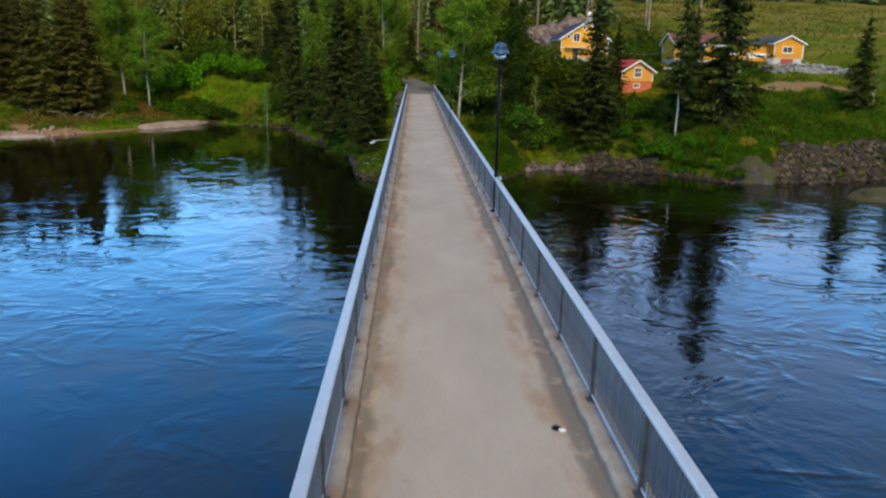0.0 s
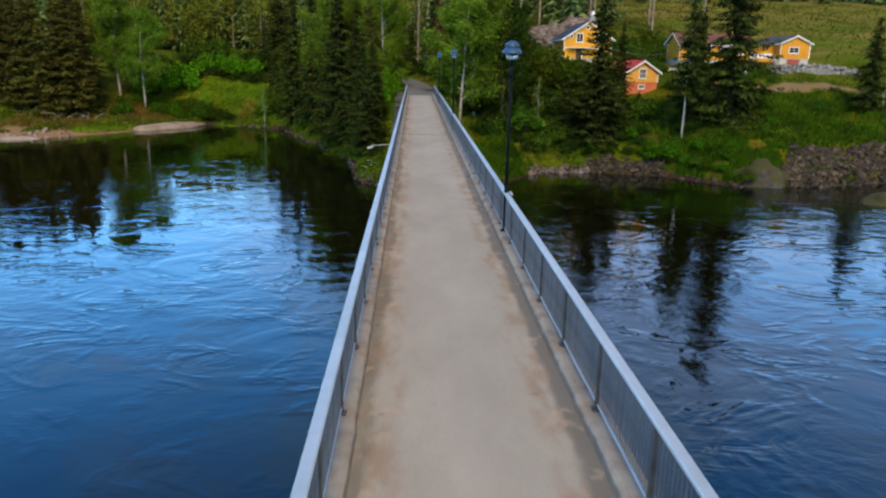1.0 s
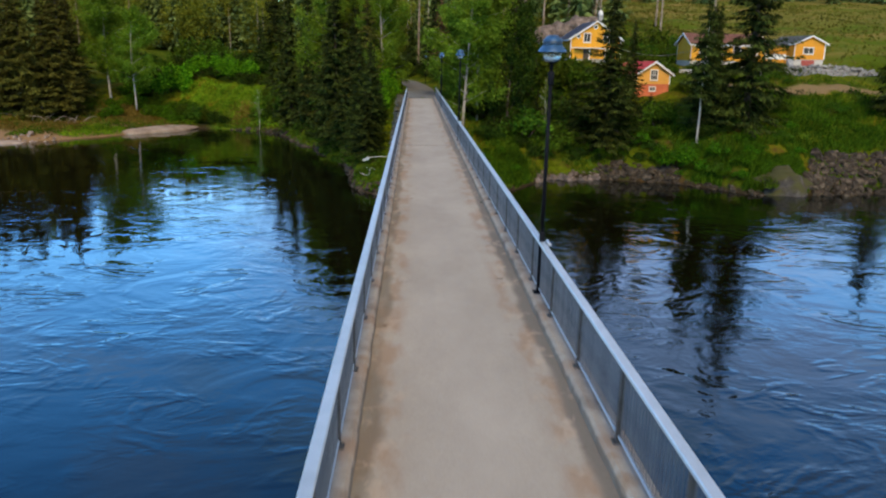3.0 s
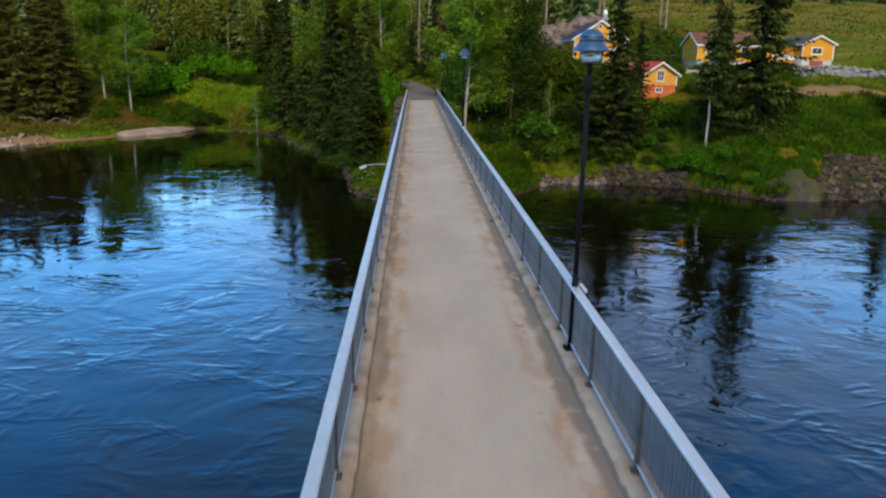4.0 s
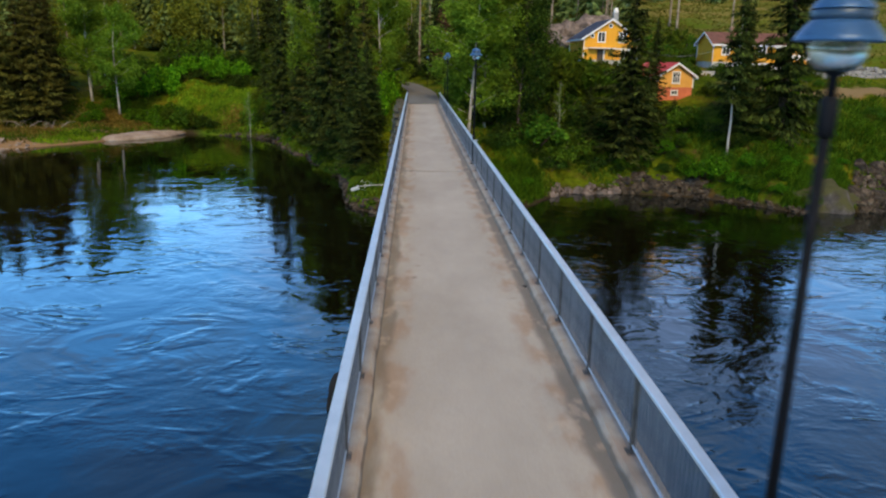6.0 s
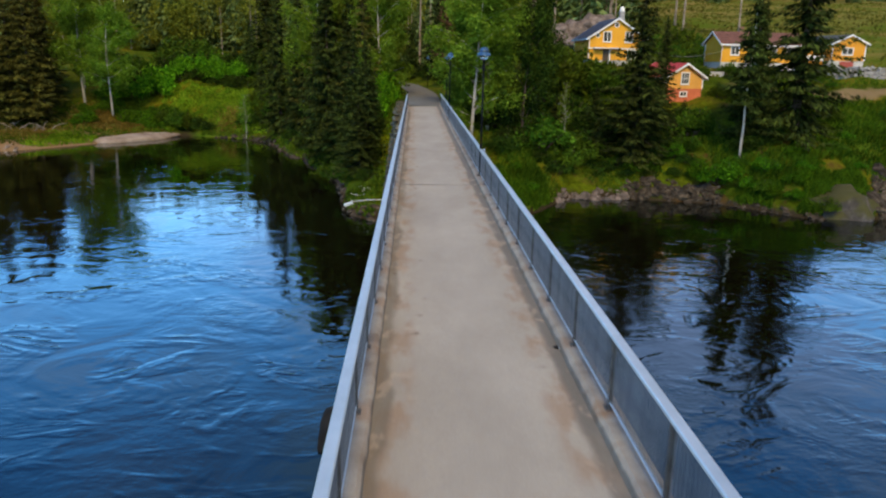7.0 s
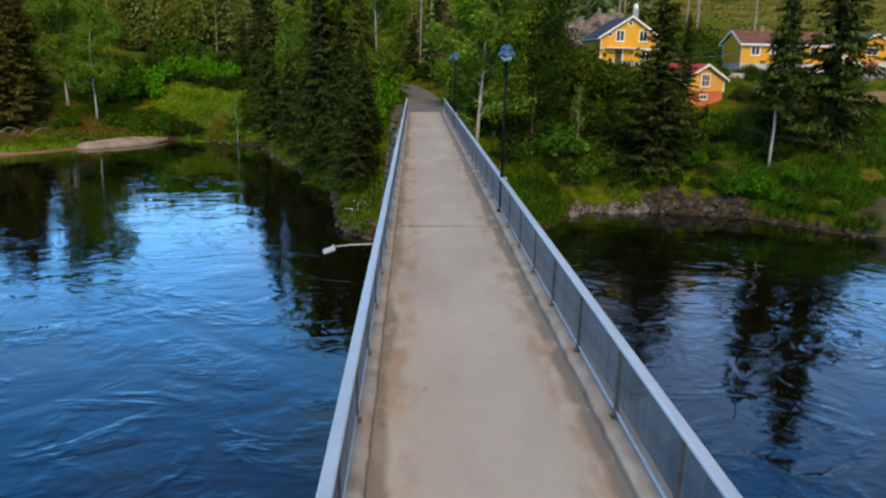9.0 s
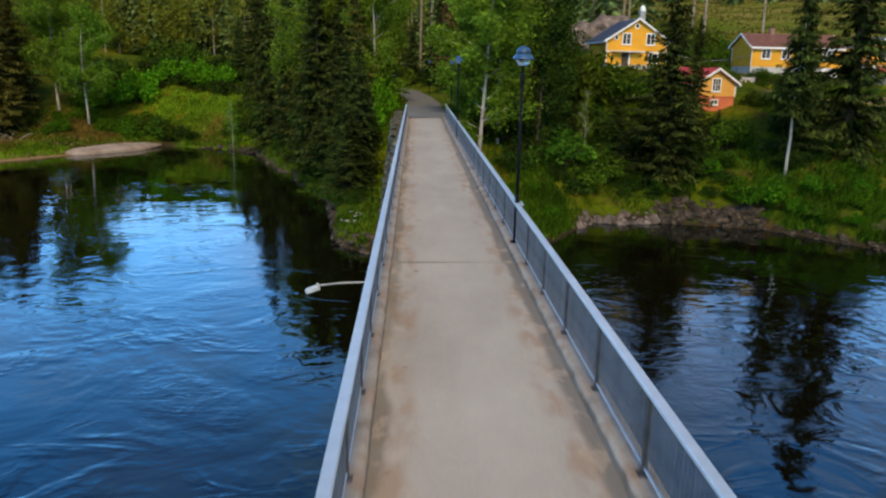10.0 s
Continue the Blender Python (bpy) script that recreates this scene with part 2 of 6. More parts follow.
def water_material():
    """River water: dark, mirror-smooth between swirls and ripples of several sizes."""
    m = bpy.data.materials.new("river_water")
    m.use_nodes = True
    n, l = m.node_tree.nodes, m.node_tree.links
    b = n["Principled BSDF"]
    b.inputs["Base Color"].default_value = (0.004, 0.003, 0.0015, 1)
    b.inputs["Roughness"].default_value = 0.02
    b.inputs["IOR"].default_value = 2.05
    b.inputs["Specular IOR Level"].default_value = 0.5
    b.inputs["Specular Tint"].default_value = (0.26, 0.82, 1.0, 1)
    tc = n.new("ShaderNodeTexCoord")

    def wave(scale, detail, stretch, turn, distortion, rough=0.5):
        mp = n.new("ShaderNodeMapping")
        mp.inputs["Scale"].default_value = stretch
        mp.inputs["Rotation"].default_value = (0, 0, radians(turn))
        t = n.new("ShaderNodeTexNoise")
        t.inputs["Scale"].default_value, t.inputs["Detail"].default_value = scale, detail
        t.inputs["Distortion"].default_value, t.inputs["Roughness"].default_value = distortion, rough
        l.new(tc.outputs["Object"], mp.inputs["Vector"])
        l.new(mp.outputs["Vector"], t.inputs["Vector"])
        return t.outputs["Fac"]

    def mul(a, c):
        k = n.new("ShaderNodeMath")
        k.operation = "MULTIPLY"
        for i, v in enumerate((a, c)):
            if isinstance(v, (int, float)):
                k.inputs[i].default_value = v
            else:
                l.new(v, k.inputs[i])
        return k.outputs["Value"]

    def add(a, c):
        k = n.new("ShaderNodeMath")
        l.new(a, k.inputs[0])
        l.new(c, k.inputs[1])
        return k.outputs["Value"]

    # calm and rippled patches
    patch = n.new("ShaderNodeMapRange")
    patch.inputs["From Min"].default_value, patch.inputs["From Max"].default_value = 0.44, 0.64
    patch.inputs["To Min"].default_value, patch.inputs["To Max"].default_value = 0.04, 1.0
    l.new(wave(0.07, 4, (1, 1.3, 1), 20, 0.6), patch.inputs["Value"])
    sep = n.new("ShaderNodeSeparateXYZ")
    l.new(tc.outputs["Object"], sep.inputs["Vector"])

    def ease(v, lo, hi, out_lo, out_hi):
        k = n.new("ShaderNodeMapRange")
        k.interpolation_type = "SMOOTHSTEP"
        k.inputs["From Min"].default_value, k.inputs["From Max"].default_value = lo, hi
        k.inputs["To Min"].default_value, k.inputs["To Max"].default_value = out_lo, out_hi
        l.new(v, k.inputs["Value"])
        return k.outputs["Result"]

    # a slack pool upstream of the pier, livelier water beyond it and downstream
    lively = n.new("ShaderNodeMath")
    lively.operation = "MAXIMUM"
    l.new(ease(add(sep.outputs["Y"], mul(wave(0.06, 3, (1, 1, 1), 0, 0.5), 24.0)), 34, 58, 0.36, 1.0), lively.inputs[0])
    l.new(ease(sep.outputs["X"], -4, 12, 0.0, 1.1), lively.inputs[1])
    # calmer again in the lee of the far bank
    calm = n.new("ShaderNodeMath")
    calm.operation = "MULTIPLY"
    l.new(lively.outputs["Value"], calm.inputs[0])
    l.new(ease(sep.outputs["Y"], 62, 90, 1.0, 0.45), calm.inputs[1])
    swirl = mul(wave(0.15, 3, (1.0, 1.15, 1), 12, 2.2, 0.4), 0.050)
    ripple = mul(mul(wave(0.5, 3, (0.8, 1.25, 1), -14, 1.3), 0.023), patch.outputs["Result"])
    curl = mul(mul(wave(1.5, 3, (0.85, 1.2, 1), 30, 1.8), 0.010), patch.outputs["Result"])
    fine = mul(mul(wave(3.2, 3, (0.8, 1.4, 1), 5, 0.6), 0.0045), patch.outputs["Result"])
    def seam(f, width):
        """Thin curling lines where two currents meet."""
        d_ = n.new("ShaderNodeMath")
        d_.operation = "SUBTRACT"
        l.new(f, d_.inputs[0])
        d_.inputs[1].default_value = 0.5
        a_ = n.new("ShaderNodeMath")
        a_.operation = "ABSOLUTE"
        l.new(d_.outputs["Value"], a_.inputs[0])
        return ease(a_.outputs["Value"], 0.0, width, 1.0, 0.0)

    broken = ease(wave(0.22, 3, (1, 1, 1), 40, 0.5), 0.42, 0.6, 0.0, 1.0)
    seams = add(mul(seam(wave(0.12, 2, (0.8, 1.3, 1), 25, 2.6, 0.45), 0.11), 0.017), mul(seam(wave(0.27, 2, (0.8, 1.4, 1), -30, 2.8, 0.45), 0.12), 0.005))
    swirl = add(swirl, mul(seams, broken))
    bp = n.new("ShaderNodeBump")
    bp.inputs["Strength"].default_value, bp.inputs["Distance"].default_value = 1.0, 1.0
    l.new(mul(add(add(add(swirl, curl), ripple), fine), calm.outputs["Value"]), bp.inputs["Height"])
    l.new(bp.outputs["Normal"], b.inputs["Normal"])
    return m


M_deck = deck_material()
M_water = water_material()
M_kerb = material("kerb_concrete", [(0.23, 0.18, 0.14), (0.33, 0.28, 0.23), (0.40, 0.35, 0.29), (0.31, 0.22, 0.15)], 1.3, 7, 0.9, fine=45, bump=0.5)
M_concrete = material("pier_concrete", [(0.16, 0.15, 0.14), (0.32, 0.31, 0.29)], 0.7, 7, 0.9, fine=20)
M_wet = material("wet_rock", [(0.006, 0.006, 0.006), (0.022, 0.019, 0.017)], 0.8, 6, 0.85, fine=10, spec=0.1)
M_steel = material("girder_steel", [(0.10, 0.12, 0.13), (0.16, 0.18, 0.19)], 0.9, 6, 0.5, 0.3)
M_galv = material("galvanised_rail", [(0.50, 0.575, 0.62), (0.60, 0.665, 0.71)], 2.5, 6, 0.38, 0.5, bump=0.1, fine=90, tint=0.05)
M_bar = material("galvanised_bar", [(0.135, 0.142, 0.158), (0.22, 0.228, 0.248)], 3.0, 5, 0.45, 0.4, bump=0.1, tint=0.15)
M_post = material("weathered_post", [(0.045, 0.042, 0.04), (0.10, 0.095, 0.09), (0.11, 0.07, 0.045)], 3.0, 6, 0.6, 0.3, tint=0.15)
M_black = material("black_paint", [(0.004, 0.005, 0.007), (0.010, 0.011, 0.015)], 2.0, 5, 0.6, 0.0, bump=0.1, spec=0.06)
M_cap = material("lamp_cap_enamel", [(0.028, 0.085, 0.19), (0.048, 0.120, 0.245)], 3.0, 5, 0.4, 0.2, bump=0.1)
M_capband = material("lamp_cap_band", [(0.02, 0.045, 0.085), (0.035, 0.07, 0.12)], 3.0, 5, 0.4, 0.2, bump=0.1)
M_whitemetal = material("white_enamel", [(0.38, 0.40, 0.41), (0.52, 0.54, 0.55)], 5.0, 5, 0.45, 0.1, bump=0.1)
M_asphalt = material("path_asphalt", [(0.115, 0.112, 0.105), (0.17, 0.165, 0.155)], 0.6, 7, 0.9, fine=40, coords="Object")
M_rock = material("bank_rock", [(0.012, 0.008, 0.005), (0.046, 0.033, 0.021), (0.135, 0.102, 0.072)], 1.4, 8, 0.9, bump=0.7, fine=8, tint=0.35)
M_rubble = material("bank_rubble", [(0.012, 0.008, 0.005), (0.055, 0.040, 0.027), (0.165, 0.128, 0.094)], 1.8, 8, 0.9, bump=0.7, fine=8, tint=0.45, islands=True)
M_pink = material("bare_rock", [(0.17, 0.12, 0.09), (0.30, 0.23, 0.185), (0.39, 0.32, 0.27)], 0.35, 8, 0.9, bump=0.6, fine=6, tint=0.1)
M_outcrop = material("grey_outcrop", [(0.05, 0.038, 0.032), (0.15, 0.115, 0.098), (0.27, 0.21, 0.185)], 0.9, 8, 0.9, bump=0.8, fine=4)
M_boulder = material("mossy_boulder", [(0.026, 0.023, 0.020), (0.058, 0.050, 0.045), (0.105, 0.092, 0.086)], 1.1, 8, 0.9, bump=0.6, fine=6)
M_greystone = material("pale_stone", [(0.12, 0.12, 0.115), (0.26, 0.255, 0.245), (0.36, 0.355, 0.345)], 1.2, 7, 0.9, bump=0.5, fine=9, tint=0.3)
M_masonry = material("mossy_masonry", [(0.03, 0.035, 0.015), (0.085, 0.075, 0.058), (0.17, 0.15, 0.125)], 0.9, 8, 0.9, bump=0.6, fine=10, tint=0.4)
M_trunk = material("spruce_bark", [(0.035, 0.025, 0.018), (0.09, 0.065, 0.045)], 3.0, 6, 0.95, fine=20, bump=0.6)
M_pine = material("pine_bark", [(0.17, 0.125, 0.09), (0.36, 0.30, 0.245)], 1.2, 6, 0.95, fine=20, bump=0.5)
M_birch = material("birch_bark", [(0.04, 0.035, 0.03), (0.23, 0.21, 0.175), (0.36, 0.335, 0.285)], 1.6, 6, 0.8, fine=14, bump=0.3, spread=(0.3, 0.5))
M_needle = leaf_material("spruce_needles", (0.012, 0.020, 0.005), (0.048, 0.066, 0.012), 0.1, 0.02)
M_needle_tip = leaf_material("fresh_spruce_tips", (0.022, 0.034, 0.007), (0.070, 0.100, 0.017), 0.15, 0.02)
M_needle_brown = leaf_material("brownish_spruce_needles", (0.030, 0.031, 0.006), (0.105, 0.098, 0.016), 0.1, 0.015)
M_needle_brown_tip = leaf_material("brownish_spruce_tips", (0.036, 0.038, 0.008), (0.115, 0.110, 0.020), 0.15, 0.015)
M_dead = leaf_material("dry_needles", (0.075, 0.040, 0.016), (0.20, 0.125, 0.065), 0.15, 0.02)
# paler and greyer than the near spruces: distance haze mixed into the colour
M_hazed_needle = leaf_material("hazed_far_needles", (0.066, 0.105, 0.030), (0.225, 0.300, 0.100), 0.12, 0.02, 0.14)
M_pine_needle = leaf_material("pine_needles", (0.015, 0.030, 0.0054), (0.063, 0.085, 0.0135), 0.15, 0.02)
M_birchleaf = leaf_material("birch_leaves", (0.085, 0.150, 0.010), (0.200, 0.295, 0.026), 0.4, 0.02)
M_alder = leaf_material("alder_leaves", (0.010, 0.026, 0.003), (0.055, 0.098, 0.010), 0.2, 0.015)
M_bushleaf = leaf_material("bush_leaves", (0.030, 0.064, 0.0045), (0.088, 0.142, 0.010), 0.25, 0.03)
# lighter than the near birches, as haze is put into this colour too
M_hazed_leaf = leaf_material("hazed_mixed_leaves", (0.085, 0.125, 0.012), (0.265, 0.335, 0.036), 0.3, 0.03, 0.14)
M_hedge = leaf_material("hedge_leaves", (0.034, 0.125, 0.0035), (0.165, 0.370, 0.012), 0.3, 0.012)
M_fresh = leaf_material("fresh_bush_leaves", (0.024, 0.078, 0.003), (0.105, 0.225, 0.008), 0.3, 0.015)
M_drygrass = leaf_material("grass_blades", (0.030, 0.066, 0.0037), (0.125, 0.170, 0.0125), 0.3, 0.03, 0.22)
M_freshgrass = leaf_material("fresh_grass_blades", (0.072, 0.165, 0.0055), (0.235, 0.330, 0.016), 0.3, 0.02, 0.22)
M_meadowgrass = leaf_material("meadow_grass_blades", (0.085, 0.105, 0.010), (0.175, 0.155, 0.032), 0.25, 0.03, 0.05)
M_lushgrass = leaf_material("lush_grass_blades", (0.024, 0.060, 0.003), (0.095, 0.160, 0.008), 0.3, 0.03, 0.2)
M_strawgrass = leaf_material("straw_grass_blades", (0.12, 0.092, 0.012), (0.29, 0.22, 0.045), 0.25, 0.02, 0.3)
M_yellow = material("yellow_boards", [(0.66, 0.30, 0.012), (0.74, 0.37, 0.02)], 0.8, 5, 0.7, fine=9, bump=0.3)
M_orange = material("ochre_boards", [(0.60, 0.25, 0.012), (0.68, 0.30, 0.02)], 0.8, 5, 0.7, fine=9, bump=0.3)
M_apricot = material("apricot_boards", [(0.66, 0.32, 0.055), (0.74, 0.38, 0.075)], 0.8, 5, 0.7, fine=9, bump=0.3)
M_redbase = material("red_plinth", [(0.55, 0.13, 0.055), (0.64, 0.18, 0.08)], 0.8, 5, 0.75, fine=9, bump=0.3)
M_white = material("white_paint", [(0.70, 0.69, 0.66), (0.80, 0.79, 0.77)], 1.5, 5, 0.6, bump=0.15)
M_roofblue = material("dark_slate_roof", [(0.028, 0.032, 0.055), (0.055, 0.062, 0.095)], 1.2, 6, 0.6, fine=6, bump=0.4)
M_roofred = material("red_tile_roof", [(0.36, 0.030, 0.035), (0.46, 0.050, 0.050)], 1.2, 6, 0.65, fine=6, bump=0.4)
M_roofbrown = material("brown_tile_roof", [(0.11, 0.045, 0.035), (0.18, 0.08, 0.06)], 1.2, 6, 0.75, fine=6, bump=0.4)
M_roofgrey = material("grey_felt_roof", [(0.05, 0.055, 0.055), (0.10, 0.105, 0.10)], 1.2, 6, 0.8, fine=6, bump=0.4)
M_plinth = material("grey_plinth", [(0.42, 0.40, 0.37), (0.55, 0.53, 0.50)], 1.0, 6, 0.85, fine=12)
M_garage = material("red_garage_door", [(0.30, 0.055, 0.04), (0.36, 0.075, 0.055)], 1.0, 5, 0.6, fine=12)
M_darkwood = material("dark_wood", [(0.04, 0.03, 0.022), (0.09, 0.065, 0.045)], 1.5, 6, 0.8, fine=15)
M_brick = material("chimney_brick", [(0.20, 0.10, 0.075), (0.30, 0.17, 0.13)], 3.0, 6, 0.9, fine=15)


def mossy(m, colour):
    """Moss on the upper faces and in hollows."""
    n, l = m.node_tree.nodes, m.node_tree.links
    b = n["Principled BSDF"]
    src = b.inputs["Base Color"].links[0].from_socket
    geo, sep, t, tc = n.new("ShaderNodeNewGeometry"), n.new("ShaderNodeSeparateXYZ"), n.new("ShaderNodeTexNoise"), n.new("ShaderNodeTexCoord")
    t.inputs["Scale"].default_value, t.inputs["Detail"].default_value = 0.9, 8
    l.new(tc.outputs["Object"], t.inputs["Vector"])
    l.new(geo.outputs["Normal"], sep.inputs["Vector"])
    k, r, mix = n.new("ShaderNodeMath"), n.new("ShaderNodeMapRange"), n.new("ShaderNodeMixRGB")
    k.operation = "MULTIPLY_ADD"
    l.new(t.outputs["Fac"], k.inputs[0])
    k.inputs[1].default_value = 1.5
    l.new(sep.outputs["Z"], k.inputs[2])
    r.inputs["From Min"].default_value, r.inputs["From Max"].default_value = 1.0, 1.45
    r.inputs["To Max"].default_value = 0.9
    l.new(k.outputs["Value"], r.inputs["Value"])
    l.new(r.outputs["Result"], mix.inputs["Fac"])
    l.new(src, mix.inputs["Color1"])
    mix.inputs["Color2"].default_value = (*colour, 1)
    l.new(mix.outputs["Color"], b.inputs["Base Color"])


mossy(M_boulder, (0.048, 0.048, 0.009))


def rust_kerb(m, first, step_):
    """Rust-orange runs on the kerb under each railing post."""
    n, l = m.node_tree.nodes, m.node_tree.links
    b = n["Principled BSDF"]
    src = b.inputs["Base Color"].links[0].from_socket
    tc = n.new("ShaderNodeTexCoord")
    sep = n.new("ShaderNodeSeparateXYZ")
    l.new(tc.outputs["Object"], sep.inputs["Vector"])
    t = n.new("ShaderNodeTexNoise")
    t.inputs["Scale"].default_value, t.inputs["Detail"].default_value = 3.5, 5
    l.new(tc.outputs["Object"], t.inputs["Vector"])

    def op(kind, a_, c_):
        k = n.new("ShaderNodeMath")
        k.operation = kind
        for i, v in enumerate((a_, c_)):
            if isinstance(v, (int, float)):
                k.inputs[i].default_value = v
            else:
                l.new(v, k.inputs[i])
        return k.outputs["Value"]

    near = op("PINGPONG", op("SUBTRACT", sep.outputs["Y"], first), step_ / 2)
    near = op("ADD", near, op("MULTIPLY", op("SUBTRACT", t.outputs["Fac"], 0.5), 0.7))
    fac = n.new("ShaderNodeMapRange")
    fac.inputs["From Min"].default_value, fac.inputs["From Max"].default_value = 0.34, 0.08
    fac.inputs["To Max"].default_value = 0.3
    l.new(near, fac.inputs["Value"])
    mix = n.new("ShaderNodeMixRGB")
    mix.inputs["Color2"].default_value = (0.30, 0.13, 0.045, 1)
    l.new(fac.outputs["Result"], mix.inputs["Fac"])
    l.new(src, mix.inputs["Color1"])
    # an uneven dark umber band along the foot, ragged at its upper edge
    foot_band, umber = n.new("ShaderNodeMapRange"), n.new("ShaderNodeMixRGB")
    foot_band.inputs["From Min"].default_value, foot_band.inputs["From Max"].default_value = 0.085, 0.045
    foot_band.inputs["To Max"].default_value = 0.62
    l.new(op("ADD", op("ADD", sep.outputs["Z"], op("MULTIPLY", op("LESS_THAN", sep.outputs["X"], 0.0), 0.068)), op("MULTIPLY", op("SUBTRACT", t.outputs["Fac"], 0.5), 0.12)), foot_band.inputs["Value"])
    umber.inputs["Color2"].default_value = (0.085, 0.072, 0.056, 1)
    l.new(foot_band.outputs["Result"], umber.inputs["Fac"])
    l.new(mix.outputs["Color"], umber.inputs["Color1"])
    l.new(umber.outputs["Color"], b.inputs["Base Color"])


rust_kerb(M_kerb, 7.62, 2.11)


def ground_material():
    """Banks and slopes: grass, moss and dry patches on soil; bare pale soil and rock only by patches of noise."""
    m = bpy.data.materials.new("bank_ground")
    m.use_nodes = True
    n, l = m.node_tree.nodes, m.node_tree.links
    b = n["Principled BSDF"]
    tc = n.new("ShaderNodeTexCoord")

    def tex(scale, detail=7, rough=0.62):
        t = n.new("ShaderNodeTexNoise")
        t.inputs["Scale"].default_value, t.inputs["Detail"].default_value, t.inputs["Roughness"].default_value = scale, detail, rough
        l.new(tc.outputs["Object"], t.inputs["Vector"])
        return t.outputs["Fac"]

    r = n.new("ShaderNodeValToRGB")
    e = r.color_ramp.elements
    for i, (p, c) in enumerate([(0.28, (0.0232, 0.0400, 0.0022)), (0.42, (0.0504, 0.0840, 0.0036)), (0.55, (0.1048, 0.1320, 0.0058)), (0.66, (0.1680, 0.1320, 0.0101)), (0.78, (0.1360, 0.0760, 0.0280))]):
        if i > 1:
            e.new(p)
        e[i].position, e[i].color = p, (*c, 1)
    l.new(tex(0.085), r.inputs["Fac"])
    r2 = n.new("ShaderNodeValToRGB")
    r2.color_ramp.elements[0].position, r2.color_ramp.elements[0].color = 0.35, (0.45, 0.45, 0.45, 1)
    r2.color_ramp.elements[1].position, r2.color_ramp.elements[1].color = 0.68, (1.3, 1.3, 1.2, 1)
    l.new(tex(1.1, 8, 0.7), r2.inputs["Fac"])
    mix = n.new("ShaderNodeMixRGB")
    mix.blend_type = "MULTIPLY"
    mix.inputs["Fac"].default_value = 1.0
    l.new(r.outputs["Color"], mix.inputs["Color1"])
    l.new(r2.outputs["Color"], mix.inputs["Color2"])
    # the lowest half metre, washed by high water, is bare soil and gravel
    sep = n.new("ShaderNodeSeparateXYZ")
    l.new(tc.outputs["Object"], sep.inputs["Vector"])
    ad = n.new("ShaderNodeMath")
    ad.operation = "MULTIPLY_ADD"
    l.new(tex(0.35), ad.inputs[0])
    ad.inputs[1].default_value = 1.6
    l.new(sep.outputs["Z"], ad.inputs[2])
    ws = n.new("ShaderNodeMapRange")
    ws.inputs["From Min"].default_value, ws.inputs["From Max"].default_value = -7.9, -8.4
    l.new(ad.outputs["Value"], ws.inputs["Value"])
    mix2 = n.new("ShaderNodeMixRGB")
    mix2.inputs["Color2"].default_value = (0.040, 0.030, 0.018, 1)
    l.new(ws.outputs["Result"], mix2.inputs["Fac"])
    l.new(mix.outputs["Color"], mix2.inputs["Color1"])
    def rise(v, lo, hi):
        k = n.new("ShaderNodeMapRange")
        k.interpolation_type = "SMOOTHSTEP"
        k.inputs["From Min"].default_value, k.inputs["From Max"].default_value = lo, hi
        l.new(v, k.inputs["Value"])
        return k.outputs["Result"]

    def times(*vs_):
        last = vs_[0]
        for v in vs_[1:]:
            k = n.new("ShaderNodeMath")
            k.operation = "MULTIPLY"
            l.new(last, k.inputs[0])
            l.new(v, k.inputs[1])
            last = k.outputs["Value"]
        return last

    def shifted(v, noise_fac, amount):
        k = n.new("ShaderNodeMath")
        k.operation = "MULTIPLY_ADD"
        l.new(noise_fac, k.inputs[0])
        k.inputs[1].default_value = amount
        l.new(v, k.inputs[2])
        return k.outputs["Value"]

    # the open glade: short bright grass with yellow patches
    gx_, gy_ = shifted(sep.outputs["X"], tex(0.3), 7.0), shifted(sep.outputs["Y"], tex(0.25), 5.0)
    glade = times(rise(gx_, -36.5, -33.5), rise(gx_, -24.5, -27.0), rise(gy_, 139, 142), rise(gy_, 165, 161))
    gr = n.new("ShaderNodeValToRGB")
    gr.color_ramp.elements[0].position, gr.color_ramp.elements[0].color = 0.35, (0.045, 0.115, 0.006, 1)
    gr.color_ramp.elements[1].position, gr.color_ramp.elements[1].color = 0.65, (0.150, 0.155, 0.012, 1)
    l.new(tex(0.28), gr.inputs["Fac"])
    mix3 = n.new("ShaderNodeMixRGB")
    l.new(glade, mix3.inputs["Fac"])
    l.new(mix2.outputs["Color"], mix3.inputs["Color1"])
    l.new(gr.outputs["Color"], mix3.inputs["Color2"])
    # bare needle-strewn soil between the trees downstream
    soil = times(rise(sep.outputs["X"], 11, 15), rise(sep.outputs["X"], 47, 42), rise(sep.outputs["Y"], 112, 104), rise(tex(0.33, 9, 0.75), 0.50, 0.66))
    mix6 = n.new("ShaderNodeMixRGB")
    mix6.inputs["Color2"].default_value = (0.088, 0.050, 0.018, 1)
    l.new(soil, mix6.inputs["Fac"])
    l.new(mix3.outputs["Color"], mix6.inputs["Color1"])
    # the low sandy bank by the still water
    sand = times(rise(sep.outputs["X"], -46, -51), rise(shifted(sep.outputs["Z"], tex(0.22), 2.6), -6.2, -7.1))
    mix4 = n.new("ShaderNodeMixRGB")
    mix4.inputs["Color2"].default_value = (0.27, 0.175, 0.095, 1)
    l.new(sand, mix4.inputs["Fac"])
    l.new(mix6.outputs["Color"], mix4.inputs["Color1"])
    # the hay meadow above the houses, mown in yellow-brown strips
    strip = n.new("ShaderNodeMapping")
    strip.inputs["Scale"].default_value = (0.025, 0.16, 0.05)
    l.new(tc.outputs["Object"], strip.inputs["Vector"])
    st = n.new("ShaderNodeTexNoise")
    st.inputs["Scale"].default_value, st.inputs["Detail"].default_value = 1.0, 6
